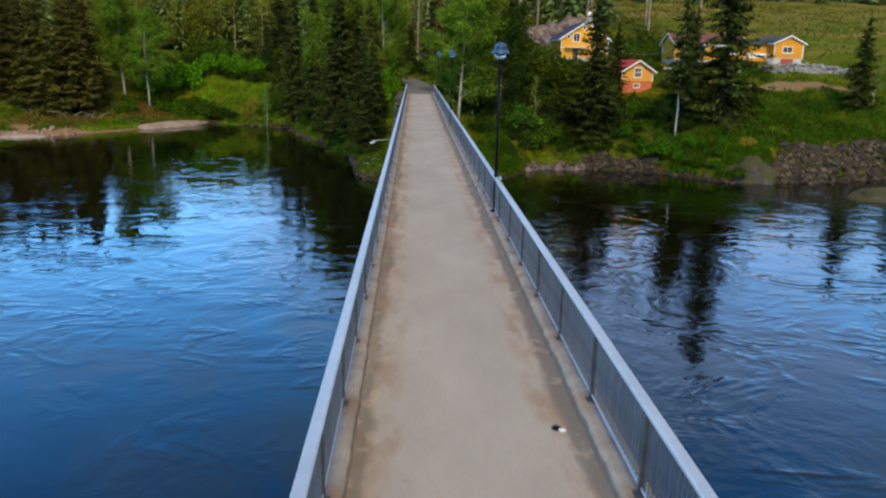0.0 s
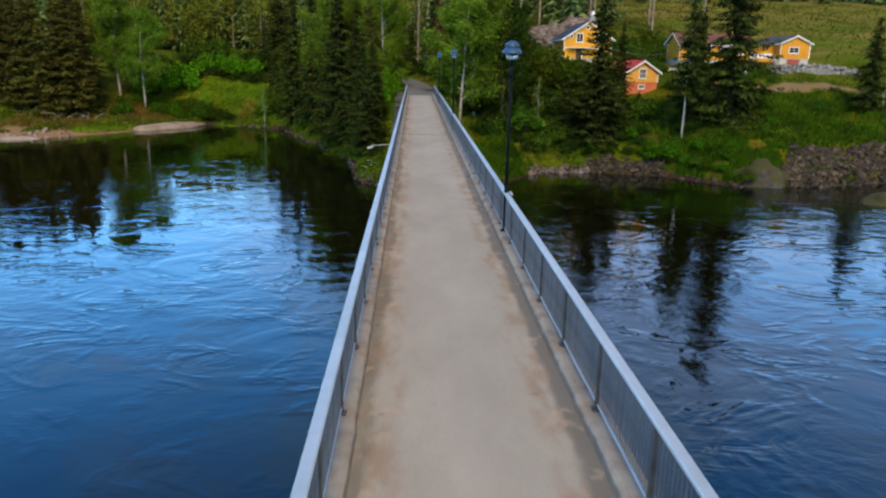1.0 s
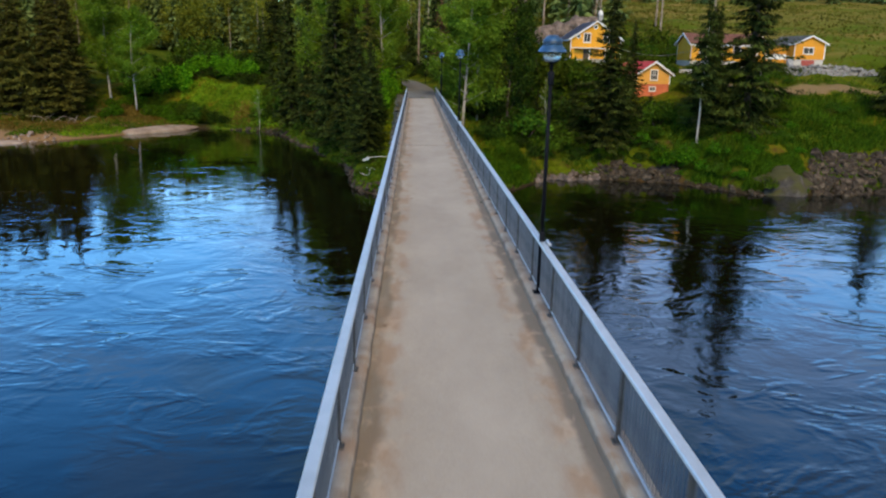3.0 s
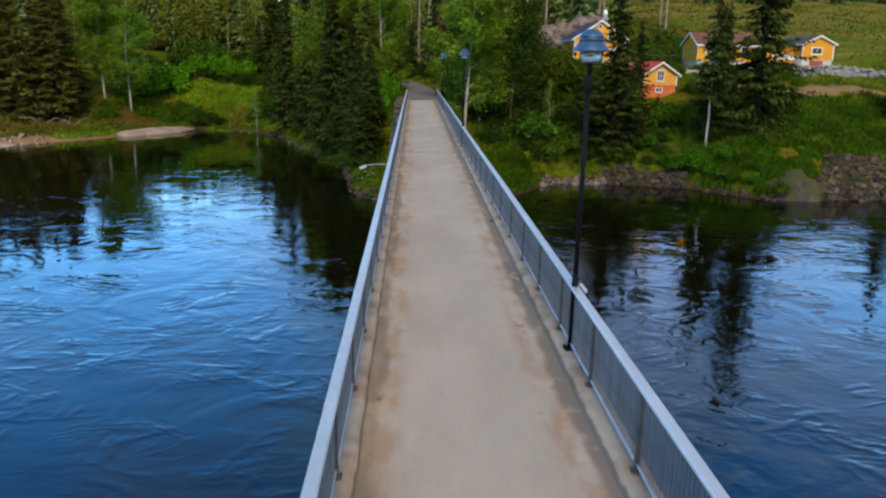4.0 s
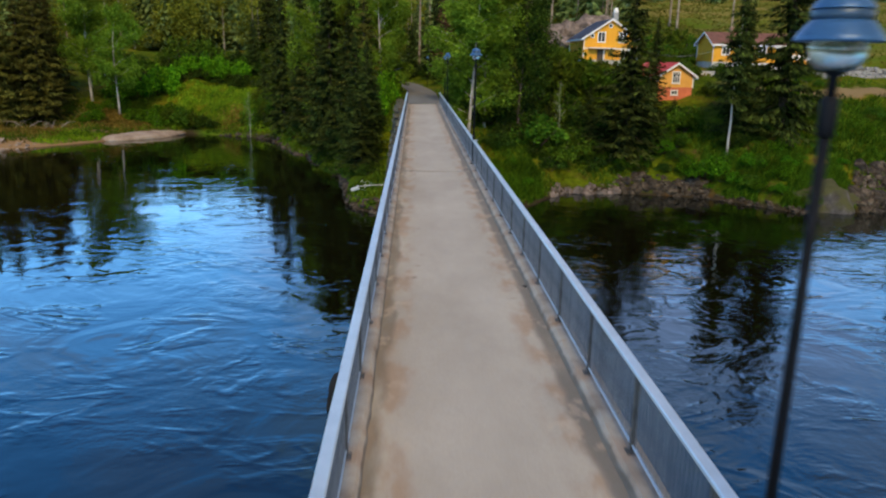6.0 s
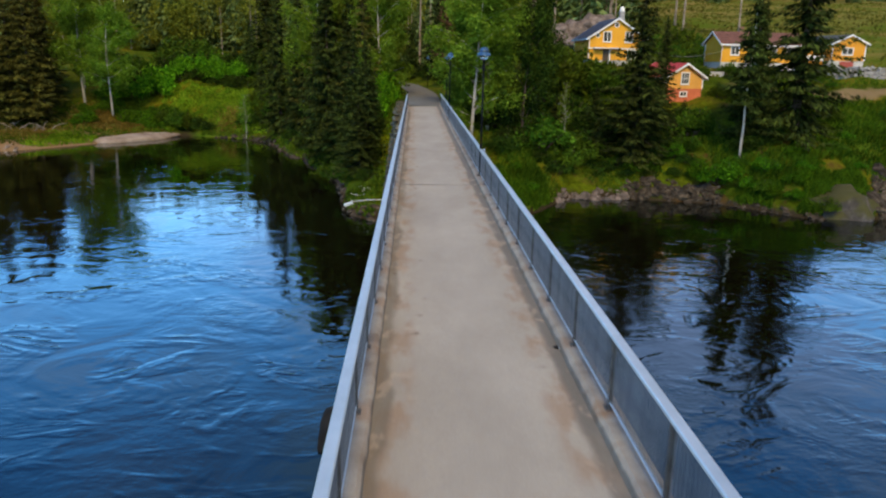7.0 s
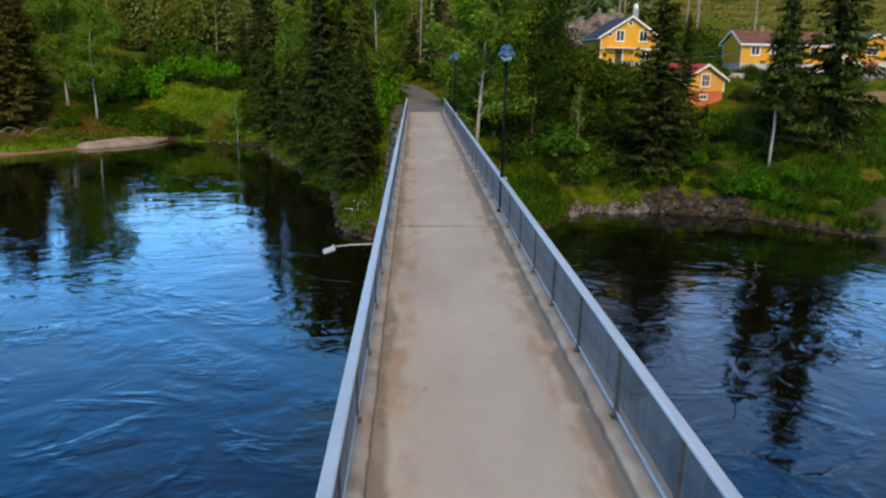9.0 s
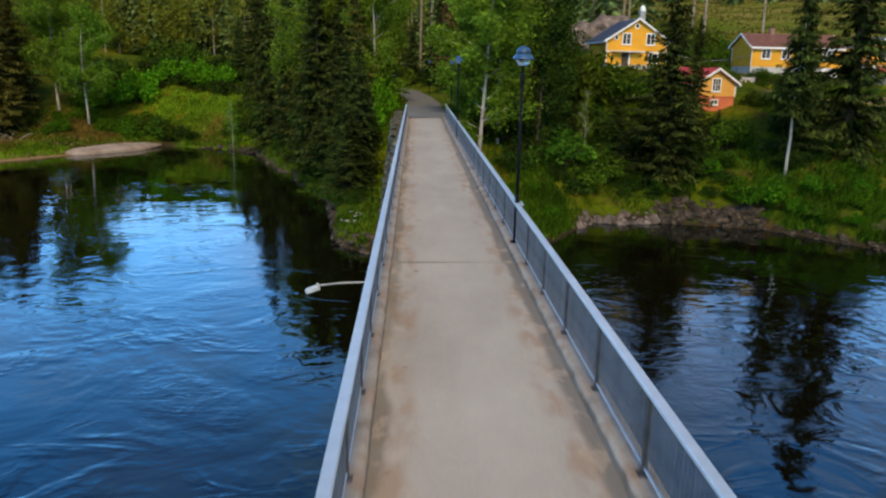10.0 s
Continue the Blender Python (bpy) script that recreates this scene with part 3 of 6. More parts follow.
    l.new(strip.outputs["Vector"], st.inputs["Vector"])
    hay = n.new("ShaderNodeValToRGB")
    for e_, (p_, c_) in zip(hay.color_ramp.elements, ((0.36, (0.080, 0.118, 0.009)), (0.62, (0.20, 0.155, 0.042)))):
        e_.position, e_.color = p_, (*c_, 1)
    l.new(st.outputs["Fac"], hay.inputs["Fac"])
    mix5 = n.new("ShaderNodeMixRGB")
    l.new(times(rise(shifted(sep.outputs["Y"], tex(0.08), 22.0), 146, 156), rise(sep.outputs["X"], 50, 64)), mix5.inputs["Fac"])
    l.new(mix4.outputs["Color"], mix5.inputs["Color1"])
    l.new(hay.outputs["Color"], mix5.inputs["Color2"])
    # a dry earth track below the houses
    ty_ = shifted(sep.outputs["Y"], tex(0.2), 5.0)
    track = times(rise(sep.outputs["X"], 40, 46), rise(sep.outputs["X"], 76, 68), rise(ty_, 115.2, 116.6), rise(ty_, 120.6, 119.0))
    mix7 = n.new("ShaderNodeMixRGB")
    mix7.inputs["Color2"].default_value = (0.23, 0.165, 0.085, 1)
    l.new(track, mix7.inputs["Fac"])
    l.new(mix5.outputs["Color"], mix7.inputs["Color1"])
    l.new(mix7.outputs["Color"], b.inputs["Base Color"])
    b.inputs["Roughness"].default_value = 0.95
    b.inputs["Specular IOR Level"].default_value = 0.04
    bp = n.new("ShaderNodeBump")
    bp.inputs["Strength"].default_value, bp.inputs["Distance"].default_value = 0.8, 0.4
    l.new(tex(1.6, 8, 0.7), bp.inputs["Height"])
    l.new(bp.outputs["Normal"], b.inputs["Normal"])
    return m


M_ground = ground_material()


# ---- building helpers ----
def root(name, m, label, category, group="", kind=""):
    ob = new(name)
    ob.empty_display_size = 0.2
    ob.matrix_basis = m
    return tagged(ob, label, category, group, kind)


def link(name, mesh, mat, parent=None, label="", smooth=False):
    if mat and not mesh.materials:
        mesh.materials.append(mat)
    if smooth:
        mesh.polygons.foreach_set("use_smooth", [True] * len(mesh.polygons))
    ob = new(name, mesh)
    ob.parent = parent
    return tagged(ob, label)


def part(name, bm, mat, parent=None, label="", smooth=False):
    mesh = bpy.data.meshes.new(name)
    bm.to_mesh(mesh)
    bm.free()
    return link(name, mesh, mat, parent, label, smooth)


def mesh_of(name, verts, faces):
    mesh = bpy.data.meshes.new(name)
    mesh.from_pydata(np.asarray(verts).tolist(), [], faces if isinstance(faces, list) else faces.tolist())
    mesh.update()
    return mesh


def box(lo, hi, bevel=0.0, bm=None):
    bm = bm or bmesh.new()
    c, s = [(a + b) / 2 for a, b in zip(lo, hi)], [b - a for a, b in zip(lo, hi)]
    got = bmesh.ops.create_cube(bm, size=1, matrix=Matrix.Translation(c) @ Matrix.Diagonal((*s, 1)))
    if bevel:
        es = list({e for v in got["verts"] for e in v.link_edges})
        bmesh.ops.bevel(bm, geom=es, offset=bevel, segments=1, affect="EDGES")
    return bm


def lathe(profile, sides=20, bm=None, at=(0, 0, 0)):
    """A solid of revolution about z; profile: (radius, z) from bottom to top."""
    bm = bm or bmesh.new()
    rings = []
    for r, z in profile:
        if r < 1e-5:
            rings.append([bm.verts.new((at[0], at[1], at[2] + z))])
        else:
            rings.append([bm.verts.new((at[0] + r * math.cos(2 * math.pi * k / sides), at[1] + r * math.sin(2 * math.pi * k / sides), at[2] + z)) for k in range(sides)])
    for a, b in zip(rings, rings[1:]):
        for k in range(sides):
            q = (k + 1) % sides
            if len(a) == 1 and len(b) > 1:
                bm.faces.new((a[0], b[q], b[k]))
            elif len(b) == 1 and len(a) > 1:
                bm.faces.new((a[k], a[q], b[0]))
            elif len(a) > 1:
                bm.faces.new((a[k], a[q], b[q], b[k]))
    for ring, flip in ((rings[0], True), (rings[-1], False)):
        if len(ring) > 1:
            bm.faces.new(ring[::-1] if flip else ring)
    return bm


def tube(points, radii, sides=7):
    """A bent, tapered tube: verts and faces."""
    pts = [Vector(p) for p in points]
    vs, fs = [], []
    for i, p in enumerate(pts):
        d = (pts[min(i + 1, len(pts) - 1)] - pts[max(i - 1, 0)]).normalized()
        u = d.orthogonal().normalized()
        w = d.cross(u)
        for k in range(sides):
            a = 2 * math.pi * k / sides
            vs.append(tuple(p + radii[i] * (math.cos(a) * u + math.sin(a) * w)))
    for i in range(len(pts) - 1):
        for k in range(sides):
            q = (k + 1) % sides
            fs.append((i * sides + k, i * sides + q, (i + 1) * sides + q, (i + 1) * sides + k))
    fs.append(tuple(range(sides - 1, -1, -1)))
    fs.append(tuple((len(pts) - 1) * sides + k for k in range(sides)))
    return vs, fs


def joined(pieces):
    vs, fs = [], []
    for v, f in pieces:
        o = len(vs)
        vs.extend(v)
        fs.extend(tuple(i + o for i in face) for face in f)
    return vs, fs


# ---- lie of the land ----
WATER = -9.5
SHORE_X = [-400, -140, -100, -75, -65.5, -59, -55.5, -53, -49.5, -45.5, -42.5, -40.5, -37, -31, -25, -22, -17.8, -15.2, -13.8, -10.6, -8.7, -7.5, -6.6, -4.5, 6, 10.8, 15.4, 22, 30, 33, 36.6, 43, 51, 55, 61, 80, 130, 400]
SHORE_Y = [60, 78, 98, 112, 116.8, 120.5, 123.5, 126.6, 131.6, 136.5, 140, 144.5, 145.3, 143, 139, 133, 120.5, 118, 111, 104, 98, 89.6, 82, 79.7, 79.7, 83.2, 91, 91.4, 89.5, 87, 82.3, 82.5, 84.1, 86, 88, 87, 84, 75]
# rise above the water by distance from the shore: far left, the glade, left woods, right slope
D_STEPS = [-60, -6, 0, 1.5, 5, 8, 15, 23, 35, 50, 75, 120, 200, 330, 1200]
RISE = {
    "far_left": [-5, -2, 0, 0.4, 0.9, 1.1, 1.6, 3.2, 6.4, 8.5, 10.5, 13, 18, 25, 30],
    "glade": [-5, -2, 0, 0.7, 2.2, 3.6, 6.8, 9.2, 10.4, 11, 12, 14, 18, 25, 30],
    "left_woods": [-5, -2, 0, 0.6, 1.6, 2.4, 4.4, 6.6, 9.0, 9.6, 10.5, 13, 18, 25, 30],
    "right": [-5, -2, 0, 1.3, 3.2, 4.5, 7.0, 9.4, 11.2, 13.4, 19.2, 26.0, 36, 50, 60],
}
PATH_Y = [80, 84, 100, 110, 122, 143, 155, 170, 200, 300]
PATH_X = [0.5, 0.5, 0.62, 0.62, 0.1, -1.5, -4.0, -10.0, -30, -120]


def smooth01(v, a, b):
    t = np.clip((v - a) / (b - a), 0, 1)
    return t * t * (3 - 2 * t)


def land(x, y, rough=True):
    x, y = np.asarray(x, float), np.asarray(y, float)
    d = y - np.interp(x, SHORE_X, SHORE_Y)
    rise = {k: np.interp(d, D_STEPS, v) for k, v in RISE.items()}
    w1 = smooth01(x + np.clip(0.4 * (d - 8), -3, 9), -46, -35)
    w2 = smooth01(x, -26, -17)
    w3 = smooth01(x, 3, 13)
    h = rise["far_left"] * (1 - w1) + rise["glade"] * w1
    h = h * (1 - w2) + rise["left_woods"] * w2
    h = h * (1 - w3) + rise["right"] * w3
    h = h + 3.2 * np.exp(-((x - 24) ** 2 + (y - 117) ** 2) / 90)
    if rough:
        amp = np.clip(d, 0, 12) / 12
        h = h + amp * (0.35 * np.sin(0.31 * x + 0.9 * np.sin(0.17 * y)) + 0.3 * np.sin(0.27 * y + 1.1 * np.sin(0.23 * x)) + 0.14 * np.sin(1.1 * x + 0.8 * y) + 0.1 * np.sin(1.7 * y - 0.9 * x))
        h = h + np.where(d > -3, 0.12 * np.sin(1.9 * x) * np.cos(1.3 * y), 0)
    z = WATER + h
    # the path's bank
    off = np.abs(x - np.interp(y, PATH_Y, PATH_X))
    w = (1 - smooth01(off, 2.2, 6.5)) * smooth01(y, 93, 100)
    z = z * (1 - w) + (-0.06) * w
    # the near bank behind the camera
    near = smooth01(-y, 34, 60)
    z = z * (1 - near) + 0.5 * near
    return z


def ground_z(x, y):
    return float(land(x, y))


def axis(parts):
    return np.unique(np.concatenate([np.arange(a, b, s) for a, b, s in parts] + [[parts[-1][1]]]))


gx = axis([(-3000, -400, 260), (-400, -120, 20), (-120, -70, 3), (-70, 75, 0.9), (75, 130, 3), (130, 400, 20), (400, 3000, 260)])
gy = axis([(-3000, -100, 290), (-100, 60, 8), (60, 75, 3), (75, 150, 0.8), (150, 260, 4), (260, 500, 20), (500, 3500, 250)])
GX, GY = np.meshgrid(gx, gy)
GZ = land(GX, GY)
nx, ny = len(gx), len(gy)
idx = np.arange(nx * ny).reshape(ny, nx)
quads = np.stack([idx[:-1, :-1], idx[:-1, 1:], idx[1:, 1:], idx[1:, :-1]], -1).reshape(-1, 4)
ground = link("ground", mesh_of("ground", np.stack([GX, GY, GZ], -1).reshape(-1, 3), quads), M_ground, None, "", True)
tagged(ground, "grassy river banks and wooded slopes with bare soil by the water", "ground", "", "structure")

wx, wy = np.linspace(-420, 420, 43), np.linspace(-62, 150, 31)
WX, WY = np.meshgrid(wx, wy)
idx = np.arange(43 * 31).reshape(31, 43)
quads = np.stack([idx[:-1, :-1], idx[:-1, 1:], idx[1:, 1:], idx[1:, :-1]], -1).reshape(-1, 4)
water = link("water", mesh_of("water", np.stack([WX, WY, np.full(WX.shape, WATER)], -1).reshape(-1, 3), quads), M_water)
tagged(water, "dark blue river water with swirls and ripples under the bridge", "river", "", "structure")

# asphalt path behind the bridge
ys = np.arange(86.2, 210, 0.8)
xs = np.interp(ys, PATH_Y, PATH_X)
tang = np.gradient(xs, ys)
vs, fs = [], []
for i, (px_, py_, t_) in enumerate(zip(xs, ys, tang)):
    nrm = Vector((1, -t_)).normalized()
    edge = 0.06 * math.sin(1.3 * py_) + 0.05 * math.sin(3.1 * py_ + 1)
    for o, dz in ((-1.75 - edge, -0.05), (-1.65 - edge, 0.0), (0, 0.03), (1.65 + edge, 0.0), (1.75 + edge, -0.05)):
        vs.append((px_ + o * nrm.x, py_ + o * nrm.y, dz))
for i in range(len(ys) - 1):
    for k in range(4):
        fs.append((5 * i + k, 5 * i + k + 1, 5 * i + k + 6, 5 * i + k + 5))
path_way = link("path", mesh_of("path", vs, fs), M_asphalt, None, "", True)
tagged(path_way, "grey asphalt footpath curving into the woods", "path", "", "structure")


# ---- footbridge ----
DECK_END = 86.2
FALL = -0.058  # the deck falls a little towards the upstream side
KERB = 0.12


def left_x(y):
    return -1.115 + 0.0006 * y


RIGHT_X = 2.065
bridge = root("footbridge", pose(0, 0, 0), "long concrete footbridge deck over the river", "bridge")
y_cuts = list(np.arange(-50, DECK_END, 1.0)) + [DECK_END]
bm = bmesh.new()
prev = None
for y in y_cuts:
    sect = [bm.verts.new(v) for v in ((left_x(y) - 0.12, y, -0.42), (RIGHT_X + 0.12, y, -0.42), (RIGHT_X + 0.12, y, -0.004), (0.5, y, 0.5 * FALL + 0.002), (left_x(y) - 0.12, y, FALL - 0.004))]
    if prev:
        for k in range(5):
            bm.faces.new((prev[k], prev[(k + 1) % 5], sect[(k + 1) % 5], sect[k]))
    else:
        bm.faces.new(sect)
    prev = sect
bm.faces.new(prev[::-1])
bmesh.ops.recalc_face_normals(bm, faces=bm.faces)
part("deck", bm, M_deck, bridge)


def kerb_mesh(side):
    """A kerb with a worn, uneven inner edge."""
    bm = bmesh.new()
    prev = None
    rng = random.Random(5 + side)
    for y in np.arange(-50, DECK_END + 0.01, 0.15):
        w = 0.20 + 0.022 * noise.noise((0.8 * y, 3 * side, 0)) + 0.02 * noise.noise((3.1 * y, 7 * side, 0))
        h = KERB + 0.012 * noise.noise((1.7 * y, 9 * side, 2))
        chip = 0.035 + 0.05 * max(0, noise.noise((1.1 * y, 5 * side, 4)))
        out = (left_x(y) - 0.14) if side < 0 else (RIGHT_X + 0.14)
        s = 1 if side < 0 else -1
        prof = [(out, -0.45), (out, h), (out + s * (w + 0.12 - chip), h), (out + s * (w + 0.12), h - 0.5 * chip - 0.02), (out + s * (w + 0.15), -0.01), (out + s * 0.2, -0.01), (out + s * 0.015, -0.44)]
        sect = [bm.verts.new((x, y, z + (FALL if side < 0 else 0))) for x, z in prof]
        if prev:
            for k in range(7):
                bm.faces.new((prev[k], prev[(k + 1) % 7], sect[(k + 1) % 7], sect[k]))
        else:
            bm.faces.new(sect)
        prev = sect
    bm.faces.new(prev[::-1])
    bmesh.ops.recalc_face_normals(bm, faces=bm.faces)
    return bm


for side in (-1, 1):
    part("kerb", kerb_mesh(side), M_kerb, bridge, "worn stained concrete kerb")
for gxx in (-0.35, 1.35):
    bm = box((gxx - 0.17, -50, -1.35), (gxx + 0.17, 83.2, -1.31))
    box((gxx - 0.17, -50, -0.47), (gxx + 0.17, 83.2, -0.43), 0, bm)
    box((gxx - 0.015, -50, -1.31), (gxx + 0.015, 83.2, -0.47), 0, bm)
    part("girder", bm, M_steel, bridge, "grey steel girder")
for yj in (41.95,):
    part("expansion_joint", box((left_x(yj) + 0.32, yj - 0.012, -0.03), (RIGHT_X - 0.32, yj + 0.012, -0.004)), M_concrete, bridge)


def drain(x, y):
    """A small gully in the gutter with a chipped pale rim."""
    d = part("drain", lathe([(0.055, -0.012), (0.06, 0.006), (0.045, 0.008), (0.0, 0.004)], 12, None, (x, y, 0)), M_black, bridge, "small dark drain hole")
    part("rim", box((x + 0.02, y - 0.085, -0.012), (x + 0.1, y - 0.03, 0.014), 0.006), M_white, d, "pale chipped rim")


for y in (5.0, 26.8):
    drain(1.52 if y < 10 else 1.84, y)


def pier(y):
    p = root("bridge_pier", pose(0.5, y, WATER - 2.4), "concrete bridge pier on a dark rounded footing in the water", "bridge pier")
    bm = bmesh.new()
    for (hx, hy, z) in ((1.6, 0.75, 2.0), (1.35, 0.6, 10.3)):
        for k in range(24):
            a = 2 * math.pi * k / 24
            cx = max(-1, min(1, 1.6 * math.cos(a)))
            bm.verts.new((hx * cx, hy * math.sin(a) * (1.0 if abs(cx) < 1 else 1.0), z))
    bm.verts.ensure_lookup_table()
    for k in range(24):
        bm.faces.new((bm.verts[k], bm.verts[(k + 1) % 24], bm.verts[24 + (k + 1) % 24], bm.verts[24 + k]))
    bm.faces.new([bm.verts[24 + k] for k in range(24)])
    part("column", bm, M_concrete, p)
    part("bearing_beam", box((-1.5, -0.5, 10.3), (1.5, 0.5, 10.53), 0.04), M_concrete, p)
    bm = bmesh.new()
    bmesh.ops.create_icosphere(bm, subdivisions=4, radius=1.0)
    for v in bm.verts:
        n_ = 1 + 0.10 * noise.noise(v.co * 2.3) + 0.05 * noise.noise(v.co * 6)
        c = v.co
        v.co = Vector((4.3 * max(-1, min(1, 1.7 * c.x)) * (0.75 + 0.25 * n_), 2.3 * c.y * n_, 0.4 + 3.6 * c.z * n_))
    part("footing", bm, M_wet, p, "dark wet rounded rock footing", True)


pier(41.6)
pier(0.0)


# ---- railings ----
BAY, FIRST = 2.11, 7.62
bay = root("railing_section", pose(0, 0, KERB), "galvanised steel railing section with upright flat bars on the kerb", "railing", "railings along the footbridge")
rail_h = 0.98
bm = bmesh.new()
rail_ends = []
for y in (0.0, BAY - 0.001):
    rail_ends.append([bm.verts.new((x, y, z)) for x, z in ((-0.048, rail_h - 0.055), (0.048, rail_h - 0.055), (0.062, rail_h - 0.041), (0.062, rail_h - 0.012), (0.05, rail_h), (-0.05, rail_h), (-0.062, rail_h - 0.012), (-0.062, rail_h - 0.041))])
bm.faces.new(rail_ends[0])
bm.faces.new(rail_ends[1][::-1])
for k in range(8):
    bm.faces.new((rail_ends[0][k], rail_ends[1][k], rail_ends[1][(k + 1) % 8], rail_ends[0][(k + 1) % 8]))
bmesh.ops.recalc_face_normals(bm, faces=bm.faces)
part("top_rail", bm, M_galv, bay, "pale blue-grey handrail")
part("bottom_rail", box((-0.02, 0.0, 0.075), (0.02, BAY - 0.004, 0.095), 0.004), M_galv, bay)
bm = box((-0.030, -0.035, 0.0), (0.030, 0.035, rail_h - 0.056), 0.006)
box((-0.07, -0.07, -0.004), (0.07, 0.07, 0.014), 0.004, bm)
part("post", bm, M_post, bay, "dark weathered post")
bar_mesh = None
for k in range(1, 21):
    y = BAY * k / 21
    if bar_mesh is None:
        ob = part("bar", box((-0.0095, -0.006, 0.096), (0.0095, 0.006, rail_h - 0.056)), M_bar, bay)
        bar_mesh = ob.data
        ob.location.y = y
    else:
        ob = link("bar", bar_mesh, None, bay)
        ob.location.y = y
first = True
turn = -math.degrees(math.atan(0.0006))
for i in range(-6, 37):
    y = FIRST + BAY * i
    for side in (-1, 1):
        x, rz = (left_x(y), turn) if side < 0 else (RIGHT_X, 0)
        m = pose(x, y, KERB + (FALL if side < 0 else 0), 0, 0, rz)
        if first:
            bay.matrix_basis, first = m, False
        else:
            copy_thing(bay, m)


def end_post(x, y, h):
    p = root("end_post", pose(x, y, 0), "dark steel end post where the railing stops", "post")
    part("shaft", box((-0.05, -0.05, 0.0), (0.05, 0.05, h - 0.03), 0.012), M_post, p)
    part("cap", box((-0.065, -0.065, h - 0.029), (0.065, 0.065, h), 0.008), M_galv, p)


end_post(RIGHT_X, 85.75, 1.16)
end_post(left_x(85.75), 85.75, 1.10)


# ---- lamps on the bridge ----
def street_lamp():
    p = root("street_lamp", pose(0, 0, 0), "black lamp post with a blue-grey two-tier bell cap and frosted bowl", "street lamp", "lamps along the footbridge")
    part("base_plate", box((-0.11, -0.11, 0), (0.11, 0.11, 0.02), 0.006), M_black, p)
    part("lower_pole", lathe([(0.050, 0.02), (0.050, 1.16), (0.042, 1.19)], 18), M_black, p, "", True)
    part("pole", lathe([(0.038, 1.19), (0.032, 3.86)], 16), M_black, p, "", True)
    part("collar", lathe([(0.034, 3.84), (0.05, 3.86), (0.052, 4.06), (0.036, 4.09)], 18), M_black, p, "", True)
    part("neck", lathe([(0.030, 4.09), (0.030, 4.21), (0.07, 4.24), (0.07, 4.25)], 18), M_black, p, "", True)
    bowl = material("frosted_bowl", [(0.30, 0.33, 0.29), (0.42, 0.45, 0.40)], 6, 4, 0.2, bump=0.05, spec=0.6)
    bowl.node_tree.nodes["Principled BSDF"].inputs["Transmission Weight"].default_value = 0.85
    part("bowl", lathe([(0.07, 4.235), (0.115, 4.25), (0.145, 4.29), (0.156, 4.35), (0.158, 4.42)], 24), bowl, p, "frosted glass bowl", True)
    cap = part("cap", lathe([(0.15, 4.425), (0.243, 4.405), (0.246, 4.418), (0.23, 4.445), (0.185, 4.505), (0.162, 4.53)], 28), M_cap, p, "blue-grey enamel brim", True)
    part("band", lathe([(0.160, 4.53), (0.166, 4.535), (0.166, 4.585), (0.155, 4.59)], 28), M_capband, cap, "darker blue band", True)
    part("dome", lathe([(0.170, 4.591), (0.168, 4.60), (0.135, 4.645), (0.09, 4.68), (0.045, 4.698), (0.0, 4.702)], 28), M_cap, cap, "", True)
    return p


lamp = street_lamp()
lamp.matrix_basis = pose(RIGHT_X, 17.36, KERB) @ Matrix.Diagonal((1, 1, 0.981, 1))
for y in (43.4, 69.2):
    copy_thing(lamp, pose(RIGHT_X, y, KERB))
copy_thing(lamp, pose(2.75, 91.0, -0.05))
copy_thing(lamp, pose(1.6, 131.0, 0.0))


def bracket(y):
    """The stub of rail that passes outside a lamp post."""
    b = root("rail_bracket", pose(RIGHT_X + 0.1, y, KERB + 0.925), "short galvanised rail piece clamped round the lamp post", "rail bracket", "rail pieces at the lamps")
    part("strap", box((0, -0.16, 0), (0.05, 0.16, 0.05), 0.01), M_galv, b)


for y in (17.36, 43.4, 69.2):
    bracket(y)


def floodlight():
    f = root("floodlight", pose(left_x(42.2) - 0.12, 42.6, -0.68), "white floodlight on a thin arm reaching out from the bridge edge", "floodlight")
    v, fc = tube([(0.05, 0, 0), (-0.9, 0, -0.04), (-1.42, -0.02, -0.1)], [0.017, 0.015, 0.015], 8)
    part("arm", bm_of(v, fc), M_whitemetal, f)
    bm = box((-0.17, -0.09, -0.055), (0.17, 0.09, 0.055), 0.02)
    bmesh.ops.transform(bm, matrix=pose(-1.54, -0.04, -0.19, 0, -18, 8), verts=bm.verts)
    part("housing", bm, M_whitemetal, f)
    bm = box((0.11, -0.05, 0.05), (0.17, 0.05, 0.10), 0.01)
    bmesh.ops.transform(bm, matrix=pose(-1.54, -0.04, -0.19, 0, -18, 8), verts=bm.verts)
    part("bracket", bm, M_whitemetal, f)


def bm_of(v, f):
    bm = bmesh.new()
    vs_ = [bm.verts.new(p) for p in v]
    for face in f:
        bm.faces.new([vs_[i] for i in face])
    return bm


floodlight()


